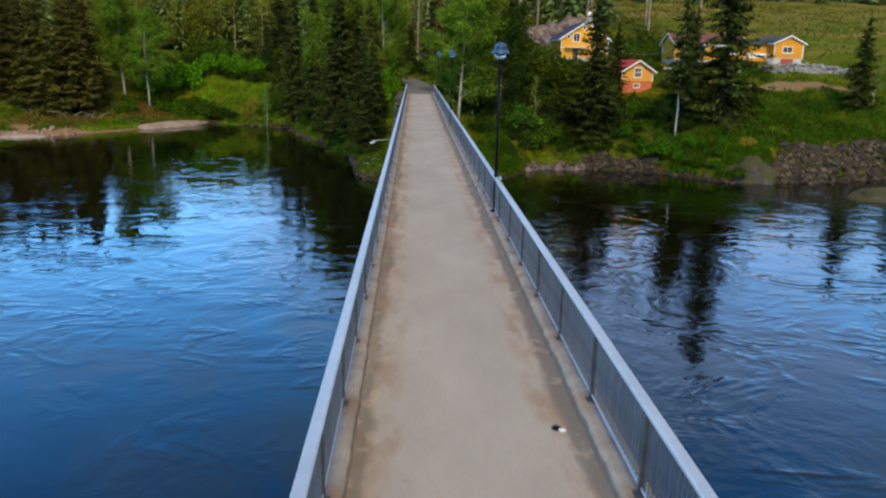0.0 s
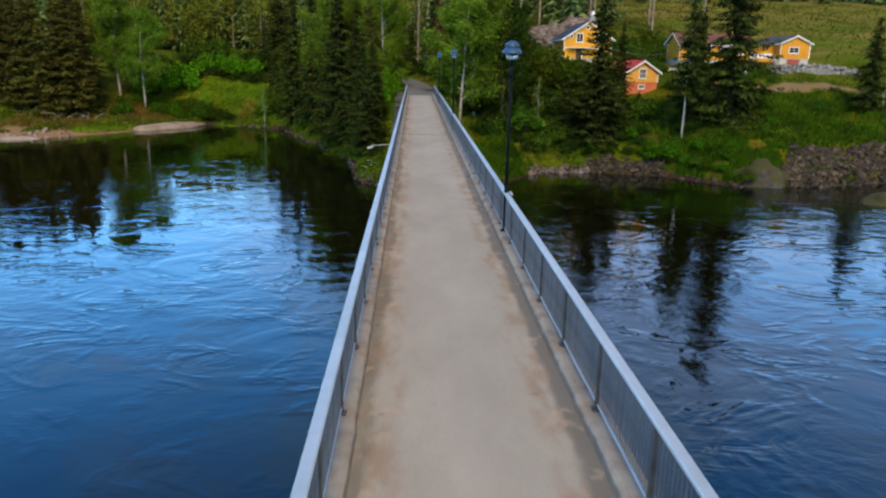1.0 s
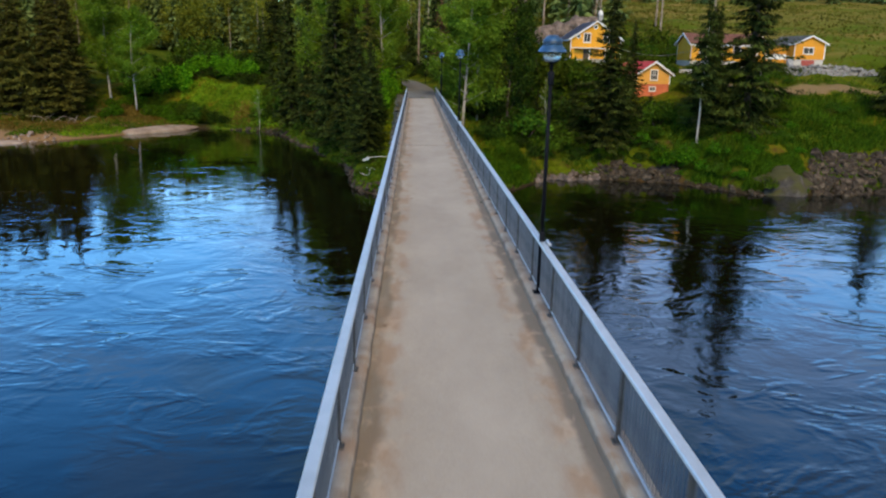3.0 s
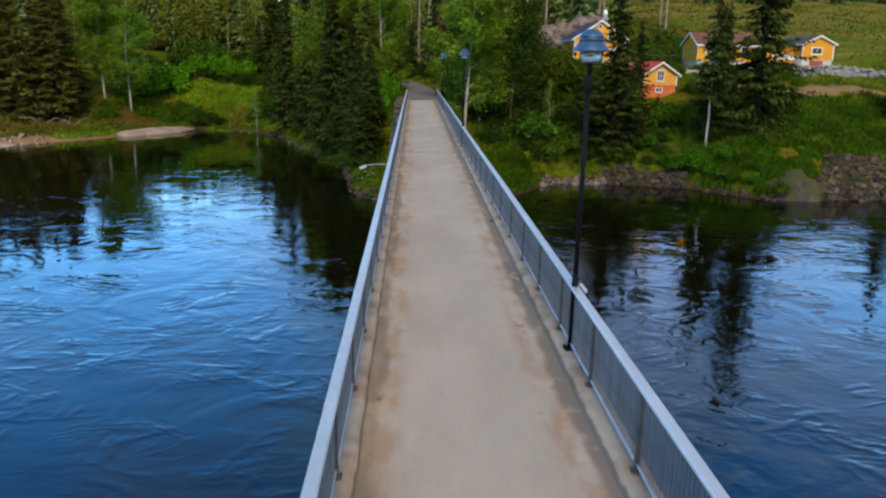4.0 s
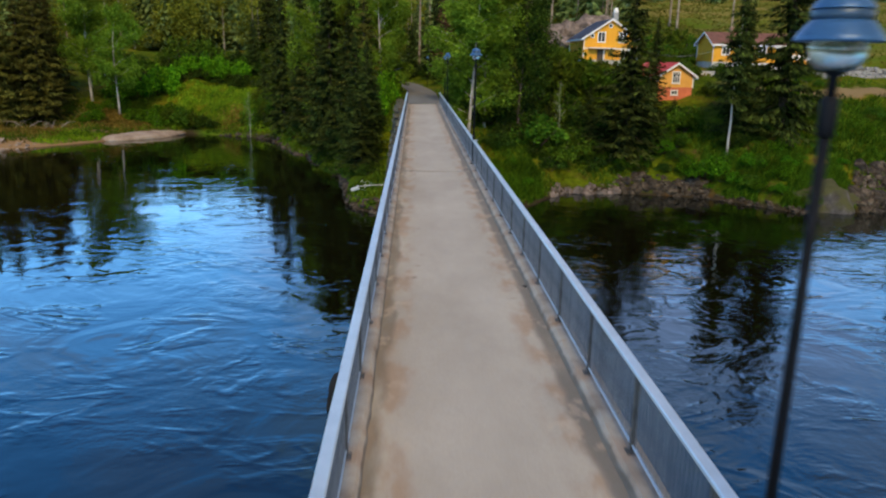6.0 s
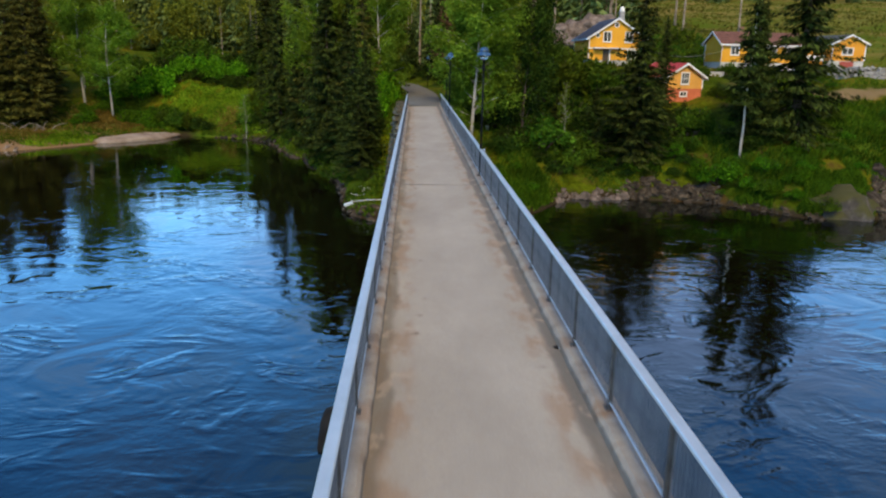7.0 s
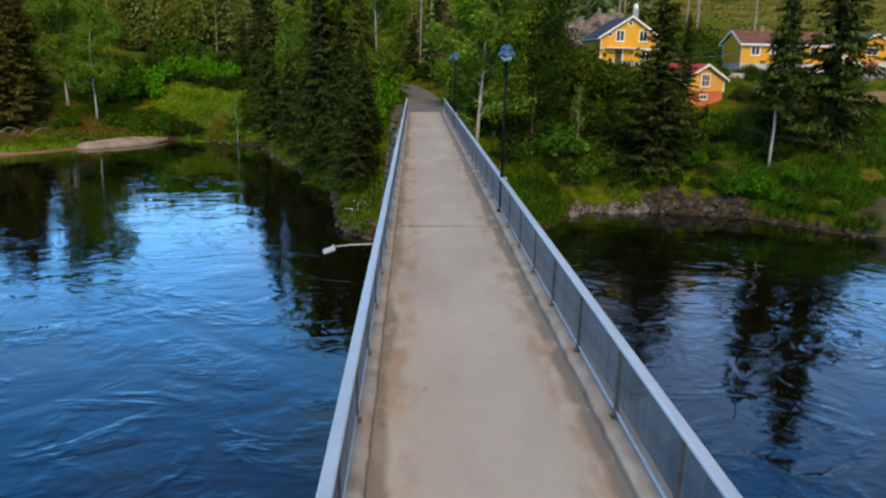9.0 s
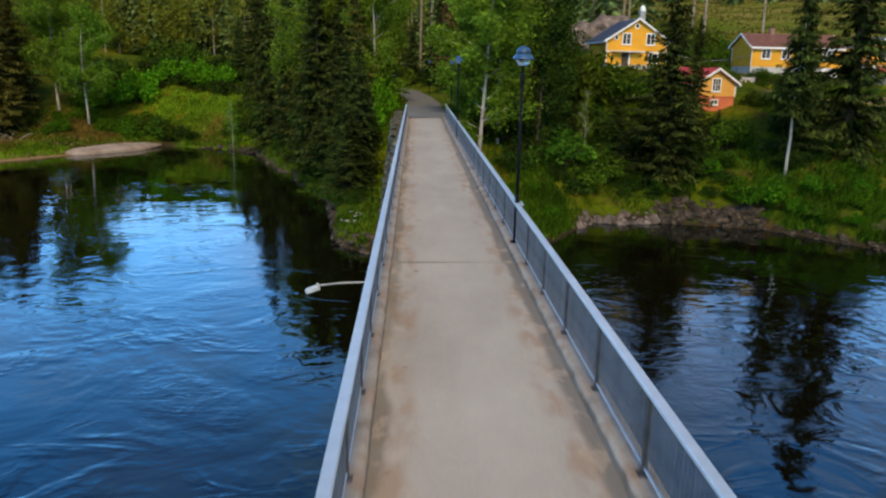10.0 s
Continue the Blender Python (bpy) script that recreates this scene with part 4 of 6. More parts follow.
# ---- stones ----
def stone_mesh(name, seed, squash=(1, 1, 1), count=15, blocky=0.0):
    """An angular stone: the hull of scattered points, about one metre across."""
    rng = random.Random(seed)
    bm = bmesh.new()
    for _ in range(count):
        v = Vector((rng.gauss(0, 1), rng.gauss(0, 1), rng.gauss(0, 1))).normalized()
        if blocky:
            big = max(abs(c) for c in v)
            v = v.lerp(v / big * 0.85, blocky)
        v *= rng.uniform(0.42, 0.55)
        bm.verts.new((v.x * squash[0], v.y * squash[1], v.z * squash[2]))
    got = bmesh.ops.convex_hull(bm, input=bm.verts)
    bmesh.ops.delete(bm, geom=[v for v in bm.verts if not v.link_faces], context="VERTS")
    bmesh.ops.recalc_face_normals(bm, faces=bm.faces)
    mesh = bpy.data.meshes.new(name)
    bm.to_mesh(mesh)
    bm.free()
    return mesh


STONES = [stone_mesh("stone", s, (1.2, 1.0, 0.75)) for s in range(10)]
BLOCKS = [stone_mesh("block", 40 + s, (1.25, 1.0, 0.8), 22, 0.75) for s in range(8)]


def with_material(meshes, mat):
    out = []
    for m in meshes:
        c = m.copy()
        c.materials.append(mat)
        out.append(c)
    return out


def place(name, mesh, parent, m):
    ob = new(name, mesh)
    ob.parent = parent
    ob.matrix_basis = m
    return ob


def scaled(x, y, z, rx, ry, rz, s):
    s = s if isinstance(s, tuple) else (s, s, s)
    return pose(x, y, z, rx, ry, rz) @ Matrix.Diagonal((*s, 1))


# abutment: a battered core faced with rough stones
ab = root("stone_abutment", pose(0, 0, 0), "rough mossy dry-stone abutment carrying the bridge end", "abutment")
bm = bmesh.new()
for y0, y1, zz, xl, xr in ((82.0, 100, -10.2, -3.1, 4.9), (83.4, 100, -0.5, -1.75, 2.6)):
    for p in ((xl, y0), (xr, y0), (xr, y1), (xl, y1)):
        bm.verts.new((*p, zz))
bm.verts.ensure_lookup_table()
for f in ((0, 1, 5, 4), (1, 2, 6, 5), (2, 3, 7, 6), (3, 0, 4, 7), (4, 5, 6, 7)):
    bm.faces.new([bm.verts[i] for i in f])
part("core", bm, M_masonry, ab)
MASON = with_material(BLOCKS, M_masonry)
rng = random.Random(11)
z = -10.0
while z < -0.75:
    hgt = rng.uniform(0.5, 0.72)
    f = (z + 10.2) / 9.7
    xl, xr, yf = -3.1 + 1.3 * f, 4.9 - 2.3 * f, 82.0 + 1.4 * f
    x = xl - 0.1
    while z < -1.9 and x < min(xr, xl + 3.2):
        w = rng.uniform(0.55, 1.1)
        place("stone", rng.choice(MASON), ab, scaled(x + w / 2, yf + rng.uniform(-0.1, 0.05), z + hgt / 2, rng.uniform(-6, 6), rng.uniform(-6, 6), rng.uniform(-8, 8), (w * 0.85, 0.8, hgt * 1.3)))
        x += w
    y = yf + 0.5
    while y < 99.5:
        w = rng.uniform(0.6, 1.25)
        place("stone", rng.choice(MASON), ab, scaled(xl + rng.uniform(-0.2, 0.08), y + w / 2, z + hgt / 2, rng.uniform(-6, 6), rng.uniform(-6, 6), 90 + rng.uniform(-8, 8), (w * 0.85, 0.8, hgt * 1.3)))
        y += w
    z += hgt


def stone_field(name, label, category, mat, count, seed, spot, size, sink=0.2, shapes=None):
    """Loose stones as parts of one heap; spot(rng) gives x, y."""
    r = root(name, pose(0, 0, 0), label, category)
    rng_ = random.Random(seed)
    meshes = with_material(shapes or STONES, mat)
    for _ in range(count):
        x_, y_ = spot(rng_)[:2]
        s = rng_.uniform(*size) * rng_.choice((0.7, 1, 1, 1.25))
        zz = ground_z(x_, y_)
        place("stone", rng_.choice(meshes), r, scaled(x_, y_, max(zz, WATER - 0.3) + s * (0.3 - sink), rng_.uniform(-38, 38), rng_.uniform(-38, 38), rng_.uniform(0, 360), (s * rng_.uniform(0.8, 1.3), s, s * rng_.uniform(0.7, 1.1))))


def shore(x_):
    return float(np.interp(x_, SHORE_X, SHORE_Y))


def spot_riprap(r_):
    x_ = r_.uniform(43.6, 66)
    return x_, shore(x_) + r_.uniform(-0.7, 6.2) * min(1.0, 0.35 + 0.2 * (x_ - 43.6))


def spot_ledge(r_):
    x_ = r_.uniform(13.8, 22)
    return x_, shore(x_) + r_.triangular(-0.5, 1.2, 0.2)


def spot_cove(r_):
    x_ = r_.uniform(21.5, 31)
    return x_, shore(x_) + r_.triangular(-0.4, 2.6, 0.5)


def spot_right(r_):
    x_ = r_.uniform(31, 38)
    return x_, shore(x_) + r_.uniform(-0.5, 0.5)


def spot_left(r_):
    x_ = r_.uniform(-34, -16)
    return x_, shore(x_) + r_.uniform(-0.6, 1.2)


def spot_farleft(r_):
    x_ = r_.uniform(-76, -56)
    return x_, shore(x_) + r_.uniform(-1.5, 3)


def spot_foot(r_):
    x_ = r_.uniform(-10, -3.5)
    return x_, shore(x_) + r_.uniform(-0.8, 2.2)


def rubble():
    """The smaller broken stones between the large ones."""
    g = random.Random(31)
    verts, faces = [], []
    shapes = [([v.co.copy() for v in m.vertices], [tuple(p.vertices) for p in m.polygons]) for m in STONES + BLOCKS]
    for _ in range(900):
        x_, y_ = spot_riprap(g)
        s = g.uniform(0.25, 0.7)
        m = scaled(x_, y_, max(ground_z(x_, y_), WATER - 0.2) + 0.22 * s, g.uniform(-50, 50), g.uniform(-50, 50), g.uniform(0, 360), (s * g.uniform(0.8, 1.5), s, s * g.uniform(0.6, 1.0)))
        vs_, fs_ = g.choice(shapes)
        o = len(verts)
        verts.extend(m @ v for v in vs_)
        faces.extend(tuple(i + o for i in f) for f in fs_)
    tagged(link("rubble", mesh_of("rubble", verts, faces), M_rubble), "broken brown-grey rubble between the larger bank rocks", "rocks", "", "stuff")


def spot_spits(r_):
    x_ = r_.choice((r_.uniform(-21, -17), r_.uniform(-15.6, -13), r_.uniform(-9.6, -7.2), r_.uniform(-31, -22)))
    return x_, shore(x_) + r_.uniform(-0.4, 1.0)


stone_field("riprap", "heap of broken grey-brown rocks along the river bank", "rocks", M_rock, 300, 3, spot_riprap, (0.55, 1.3), 0.12, BLOCKS)
rubble()
stone_field("shore_stones", "dark stones at the foot of the wooded bank", "rocks", M_rock, 170, 4, spot_cove, (0.3, 1.1), 0.26, BLOCKS)
stone_field("shore_ledge", "pale brown flat stones along the waterline below the grass", "rocks", M_outcrop, 60, 9, spot_ledge, (0.35, 1.1), 0.3, BLOCKS)
stone_field("shore_rocks", "small dark rocks half under grass at the waterline", "rocks", M_rock, 45, 8, spot_right, (0.25, 0.7), 0.25)
stone_field("shore_pebbles", "brown stones along the water's edge", "rocks", M_rock, 70, 5, spot_left, (0.3, 0.9))
stone_field("spit_stones", "sandy brown stones on the grassy points of the bank", "rocks", M_rock, 45, 12, spot_spits, (0.3, 0.8), 0.3, BLOCKS)
stone_field("gravel_bank", "pale stones and gravel on the low bank", "rocks", M_pink, 60, 6, spot_farleft, (0.3, 1.0))
stone_field("abutment_stones", "reddish-brown stones at the foot of the abutment", "rocks", M_rock, 60, 7, spot_foot, (0.3, 0.9))


def boulder(name, label, mat, at, size, turn_, seed, rough=0.16, flat=1.0):
    bm = bmesh.new()
    bmesh.ops.create_icosphere(bm, subdivisions=4, radius=1.0)
    for v in bm.verts:
        n_ = 1 + rough * noise.noise(v.co * 1.6 + Vector((seed, 0, 0))) + 0.5 * rough * noise.noise(v.co * 4 + Vector((0, seed, 0)))
        c = v.co * n_
        v.co = Vector((c.x * size[0], c.y * size[1], math.copysign(abs(c.z) ** flat, c.z) * size[2]))
    ob = part(name, bm, mat, None, "", True)
    ob.matrix_basis = pose(*at, 0, 0, turn_)
    return tagged(ob, label, "boulder")


boulder("boulder", "large grey-brown boulder half in the river by the bank", M_boulder, (40.9, 84.6, -9.7), (4.4, 2.8, 2.7), 10, 1, 0.28)
boulder("boulder", "low rounded rock rising from the river", M_boulder, (51.5, 74.0, -9.8), (5.4, 3.0, 1.4), 25, 2)
boulder("boulder", "flat rock just above the water near the bank", M_boulder, (62, 79.0, -9.7), (6.5, 3.5, 1.3), 5, 3)
boulder("rock_slab", "smooth pinkish rock slab sloping into the water", M_pink, (-46.0, 139.8, -9.5), (3.5, 9.0, 0.95), -33.4, 4, 0.10, 0.8)
boulder("rock_slab", "smooth pale rock slab on the low bank", M_pink, (-63.5, 117.6, -9.65), (5.0, 2.2, 0.6), 10, 5, 0.1)
for k, (x_, y_, sx, sy, sz) in enumerate([(25.5, 158, 3.2, 3, 2.6), (29.5, 160, 3.6, 3, 2.8), (33, 162, 3.0, 3, 2.6), (36, 163, 2.6, 2.5, 2.0), (27, 153, 3, 2.5, 1.2)]):
    boulder("rock_outcrop", "grey rock outcrop on the wooded slope", M_outcrop, (x_, y_, ground_z(x_, y_) + 0.4), (sx, sy, sz), 20 * k, 20 + k, 0.35)


# ---- houses ----
def gable_shell(w, depth, z0, eave, ridge):
    bm = bmesh.new()
    a = [bm.verts.new(p) for p in ((-w / 2, 0, z0), (w / 2, 0, z0), (w / 2, 0, eave), (0, 0, ridge), (-w / 2, 0, eave))]
    b = [bm.verts.new((v.co.x, depth, v.co.z)) for v in a]
    bm.faces.new(a)
    bm.faces.new(b[::-1])
    for k in range(5):
        q = (k + 1) % 5
        bm.faces.new((a[q], a[k], b[k], b[q]))
    bmesh.ops.recalc_face_normals(bm, faces=bm.faces)
    return bm


def roof_half(w, depth, eave, ridge, side, over=0.45, front=0.4, thick=0.16):
    s = 1 if side > 0 else -1
    slope = (ridge - eave) / (w / 2)
    xe, ze = s * (w / 2 + over), eave - slope * over
    bm = bmesh.new()
    vs_ = []
    for y in (-front, depth + front):
        for x, z_ in ((0, ridge + 0.02), (xe, ze + 0.02), (xe, ze + 0.02 + thick), (0, ridge + 0.02 + thick)):
            vs_.append(bm.verts.new((x, y, z_)))
    for f in ((0, 1, 2, 3), (7, 6, 5, 4), (0, 4, 5, 1), (1, 5, 6, 2), (2, 6, 7, 3), (3, 7, 4, 0)):
        bm.faces.new([vs_[i] for i in f])
    bmesh.ops.recalc_face_normals(bm, faces=bm.faces)
    return bm


def tile_courses(parent, mat, w, depth, eave, ridge, side, over=0.45, front=0.4, thick=0.16, step_=0.42):
    """Courses of roof tiles, each a low overlapping ledge."""
    s = 1 if side > 0 else -1
    slope = (ridge - eave) / (w / 2)
    run = w / 2 + over
    k = 0
    while k * step_ < run - 0.05:
        x0, x1 = k * step_, min((k + 1) * step_, run)
        z0, z1 = ridge - slope * x0 + thick + 0.025, ridge - slope * x1 + thick + 0.055
        bm = bmesh.new()
        q = [bm.verts.new((s * x, y, z_)) for x, z_ in ((x0, z0), (x1, z1), (x1, z1 - 0.05), (x0, z0 - 0.015)) for y in (-front, depth + front)]
        for f in ((0, 1, 3, 2), (2, 3, 5, 4), (4, 5, 7, 6), (6, 7, 1, 0), (0, 2, 4, 6), (1, 7, 5, 3)):
            bm.faces.new([q[n_] for n_ in f])
        bmesh.ops.recalc_face_normals(bm, faces=bm.faces)
        part("tile_course", bm, mat, parent)
        k += 1


def barge_board(w, eave, ridge, side, y, over=0.45):
    s = 1 if side > 0 else -1
    slope = (ridge - eave) / (w / 2)
    xe, ze = s * (w / 2 + over), eave - slope * over
    bm = bmesh.new()
    vs_ = [bm.verts.new((x, yy, z_)) for yy in (y - 0.05, y) for x, z_ in ((0, ridge - 0.06), (xe, ze - 0.06), (xe, ze + 0.2), (0, ridge + 0.2))]
    for f in ((0, 1, 2, 3), (7, 6, 5, 4), (0, 4, 5, 1), (1, 5, 6, 2), (2, 6, 7, 3), (3, 7, 4, 0)):
        bm.faces.new([vs_[i] for i in f])
    bmesh.ops.recalc_face_normals(bm, faces=bm.faces)
    return bm


M_glass = bpy.data.materials.new("window_glass")
M_glass.use_nodes = True
g_ = M_glass.node_tree.nodes["Principled BSDF"]
g_.inputs["Base Color"].default_value = (0.018, 0.02, 0.022, 1)
g_.inputs["Roughness"].default_value = 0.06


def window(parent, x, z, w, h, y=0.0, cols=2, rows=1, frame_w=0.12, facing="y"):
    """Frame, sill, glazing bars and panes on a wall at y (or x, on a side wall)."""
    def turn_(bm):
        if facing == "x":
            bmesh.ops.transform(bm, matrix=pose(y, 0, 0, 0, 0, -90), verts=bm.verts)
        else:
            bmesh.ops.transform(bm, matrix=pose(0, y, 0), verts=bm.verts)
        return bm
    win = part("window", turn_(box((x - w / 2 + 0.01, -0.012, z - h / 2 + 0.01), (x + w / 2 - 0.01, 0.03, z + h / 2 - 0.01))), M_darkwood, parent)
    bm = bmesh.new()
    for lo, hi in (((x - w / 2 - frame_w, z + h / 2), (x + w / 2 + frame_w, z + h / 2 + frame_w)), ((x - w / 2 - frame_w, z - h / 2 - frame_w), (x + w / 2 + frame_w, z - h / 2)),
                   ((x - w / 2 - frame_w, z - h / 2), (x - w / 2, z + h / 2)), ((x + w / 2, z - h / 2), (x + w / 2 + frame_w, z + h / 2))):
        box((lo[0], -0.07, lo[1]), (hi[0], 0.02, hi[1]), 0, bm)
    part("frame", turn_(bm), M_white, win, "white painted frame")
    part("sill", turn_(box((x - w / 2 - frame_w - 0.04, -0.13, z - h / 2 - frame_w - 0.05), (x + w / 2 + frame_w + 0.04, 0.0, z - h / 2 - frame_w))), M_white, win)
    for c in range(cols):
        for r in range(rows):
            x0, x1 = x - w / 2 + w * c / cols, x - w / 2 + w * (c + 1) / cols
            z0, z1 = z - h / 2 + h * r / rows, z - h / 2 + h * (r + 1) / rows
            part("pane", turn_(box((x0 + 0.035, -0.03, z0 + 0.035), (x1 - 0.035, -0.02, z1 - 0.035))), M_glass, win)
    for c in range(1, cols):
        xb = x - w / 2 + w * c / cols
        part("glazing_bar", turn_(box((xb - 0.035, -0.06, z - h / 2), (xb + 0.035, -0.015, z + h / 2))), M_white, win)
    for r in range(1, rows):
        zb = z - h / 2 + h * r / rows
        part("glazing_bar", turn_(box((x - w / 2, -0.056, zb - 0.03), (x + w / 2, -0.016, zb + 0.03))), M_white, win)


def round_window(parent, x, z, r, y=0.0):
    bm = lathe([(r, -0.02), (r, 0.02)], 20)
    bmesh.ops.transform(bm, matrix=pose(x, y - 0.03, z, 90), verts=bm.verts)
    win = part("round_window", bm, M_glass, parent)
    bm = bmesh.new()
    for k in range(20):
        a0, a1 = 2 * math.pi * k / 20, 2 * math.pi * (k + 1) / 20
        q = []
        for yy in (-0.07, 0.0):
            for rr, aa in ((r, a0), (r + 0.1, a0), (r + 0.1, a1), (r, a1)):
                q.append(bm.verts.new((x + rr * math.cos(aa), y + yy, z + rr * math.sin(aa))))
        for f in ((3, 2, 1, 0), (0, 1, 5, 4), (1, 2, 6, 5), (2, 3, 7, 6), (3, 0, 4, 7)):
            bm.faces.new([q[i] for i in f])
    part("frame", bm, M_white, win)


def house(name, label, at, rz, w, depth, plinth, eave, ridge, wall, plinth_mat, roof, tiles=True):
    h = root(name, pose(*at, 0, 0, rz), label, "house")
    part("plinth", box((-w / 2 + 0.03, 0.03, -2.5), (w / 2 - 0.03, depth - 0.03, plinth)), plinth_mat, h)
    part("wall", gable_shell(w, depth, plinth, eave, ridge), wall, h)
    for side in (-1, 1):
        rf = part("roof", roof_half(w, depth, eave, ridge, side), roof, h)
        if tiles:
            tile_courses(rf, roof, w, depth, eave, ridge, side)
        for y in (-0.4, depth + 0.45):
            part("barge_board", barge_board(w, eave, ridge, side, y), M_white, h, "white barge board")
        part("eave_board", box((side * (w / 2 + 0.47) - 0.03, -0.4, eave - (ridge - eave) / (w / 2) * 0.45 - 0.1), (side * (w / 2 + 0.47) + 0.03, depth + 0.4, eave - (ridge - eave) / (w / 2) * 0.45 + 0.14)), M_white, h)
        for y in (0, depth):
            part("corner_board", box((side * w / 2 - 0.08, y - 0.03, plinth), (side * w / 2 + 0.03 * side + 0.08, y + 0.03, eave - 0.02)), M_white, h)
    # board joints
    bm = bmesh.new()
    z = plinth + 0.4
    while z < eave:
        box((-w / 2 + 0.1, -0.012, z), (w / 2 - 0.1, 0.01, z + 0.02), 0, bm)
        z += 0.4
    part("board_joint", bm, M_darkwood if wall is None else wall, h)
    return h


# small red-roofed outbuilding
shed = house("small_house", "small ochre boarded house with a red roof and red plinth", (33.15, 109.0, -0.05), 18, 5.4, 6.0, 1.3, 2.8, 4.3, M_apricot, M_redbase, M_roofred)
part("plinth_board", box((-2.7, -0.05, 1.25), (2.7, -0.003, 1.37)), M_redbase, shed)
window(shed, 0.05, 2.62, 1.0, 1.25, 0, 3, 2, 0.13)
window(shed, -0.05, 0.72, 0.85, 0.42, 0, 2, 1, 0.12)

# yellow house with a dark slate roof
h1 = house("yellow_house", "two-storey yellow house with a dark slate roof among spruces", (28.1, 123.4, 4.2), 0, 7.8, 10.0, 0.4, 3.45, 6.0, M_yellow, M_plinth, M_roofblue)
round_window(h1, -0.15, 5.2, 0.24)
round_window(h1, -2.75, 3.75, 0.24)
window(h1, -1.4, 3.6, 0.95, 1.25, 0, 2, 1)
window(h1, 1.7, 3.6, 0.95, 1.25, 0, 2, 1)
part("belt_board", box((-3.9, -0.09, 1.92), (3.9, -0.004, 2.06)), M_white, h1)
awning = part("balcony_slab", box((-3.3, -0.9, 1.98), (0.6, -0.092, 2.1)), M_white, h1, "white balcony edge")
door = part("door", box((-1.9, -0.05, 0.0), (-1.0, 0.0, 1.85)), M_darkwood, h1, "dark entrance door")
part("door_frame", box((-1.0, -0.08, 0.0), (-0.82, 0.0, 1.9)), M_white, door)
window(h1, 2.2, 1.2, 1.1, 1.1, 0, 2, 2)
stack = part("chimney", box((0.6, 1.6, 4.9), (1.3, 2.3, 7.1), 0.03), M_greystone, h1, "grey rendered chimney")
part("chimney_cap", lathe([(0.32, 7.1), (0.38, 7.2), (0.34, 7.45), (0.2, 7.8), (0.0, 7.86)], 14, None, (0.95, 1.95, 0)), M_white, stack, "white rounded chimney cap", True)

# long yellow house with a brown roof
h3 = house("long_house", "long yellow house with a brown tiled roof and white-framed windows", (56.4, 129.0, 4.4), 93, 5.6, 12.4, 0.3, 2.95, 4.5, M_yellow, M_plinth, M_roofbrown)
for k, yy in enumerate((1.9, 4.7, 7.6, 10.4)):
    window(h3, -yy, 1.95, 1.1, 1.1, -2.8, 2, 1, facing="x")
window(h3, 0, 2.0, 1.0, 1.1, 0, 2, 1)
part("chimney", box((-0.3, 8.2, 4.0), (0.3, 8.8, 5.4), 0.02), M_brick, h3)

# yellow house on a pale basement
h4 = house("gabled_house", "ochre gabled house on a pale basement with a red garage door", (69.4, 136.5, 4.05), 4, 5.6, 9.0, 1.25, 3.95, 5.2, M_orange, M_plinth, M_roofgrey)
window(h4, -0.25, 2.75, 1.75, 0.95, 0, 2, 1)
part("garage_door", box((-1.35, -0.04, 0.0), (1.05, 0.028, 1.15)), M_garage, h4, "red garage door")
wing = part("wing", box((-6.6, 2.2, 0.6), (-2.82, 7.5, 3.6)), M_orange, h4)
part("wing_roof", box((-6.9, 1.7, 3.62), (-2.3, 7.9, 3.85)), M_roofgrey, wing)
bal = root("balcony", pose(60.6, 132.4, 5.45), "white-railed wooden balcony between the two houses", "balcony")
part("floor", box((-2.2, 0, -0.15), (2.6, 3.0, 0.0)), M_white, bal)
part("fascia", box((-2.2, -0.06, -0.25), (2.6, -0.003, 0.6)), M_white, bal)
for x in (-2.1, 0.2, 2.5):
    part("post", box((x - 0.07, 0.05, -2.4), (x + 0.07, 0.19, -0.151)), M_darkwood, bal)
steps = root("outside_stair", pose(63.6, 132.2, 3.0), "white wooden outside stair down from the balcony", "stair")
for k in range(8):
    part("step", box((0.18 * k, 0, 2.1 - 0.28 * k), (0.18 * k + 0.3, 1.0, 2.16 - 0.28 * k)), M_white, steps)
bm = bmesh.new()
for yy in (-0.05, 1.0):
    v, f = tube([(-0.05, yy, 2.9), (1.55, yy, 0.55)], [0.05, 0.05], 6)
    o = len(bm.verts)
    vs_ = [bm.verts.new(p) for p in v]
    for face in f:
        bm.faces.new([vs_[i] for i in face])
part("rail", bm, M_white, steps)


def spot_pile(r_):
    return r_.uniform(62.0, 78.5), r_.triangular(128.8, 134.3, 131.3)


pile = root("stone_pile", pose(0, 0, 0), "bank of pale grey quarry stones below the house", "rocks")
rng = random.Random(21)
PALE = with_material(STONES, M_greystone)
for _ in range(280):
    x, y = spot_pile(rng)
    s = rng.uniform(0.35, 1.05)
    hump = 2.1 * (1 - ((y - 131.8) / 3.4) ** 2) * (1 - 0.5 * ((x - 69.5) / 10) ** 2)
    place("stone", rng.choice(PALE), pile, scaled(x, y, 2.3 + max(0, hump) * rng.uniform(0.6, 1), rng.uniform(-30, 30), rng.uniform(-30, 30), rng.uniform(0, 360), s))
heap = bmesh.new()
bmesh.ops.create_icosphere(heap, subdivisions=3, radius=1)
for v in heap.verts:
    c = v.co * (1 + 0.12 * noise.noise(v.co * 3))
    v.co = Vector((69.8 + 9.5 * c.x, 131.7 + 3.2 * c.y, 1.8 + 2.0 * c.z))
part("core", heap, M_greystone, pile)
lw = root("low_wall", pose(46.0, 121.0, 2.75), "white painted low garden wall below the long house", "wall")
part("wall", box((-5.4, 0, -1.5), (-3.0, 0.25, 0.55), 0.02), M_plinth, lw)
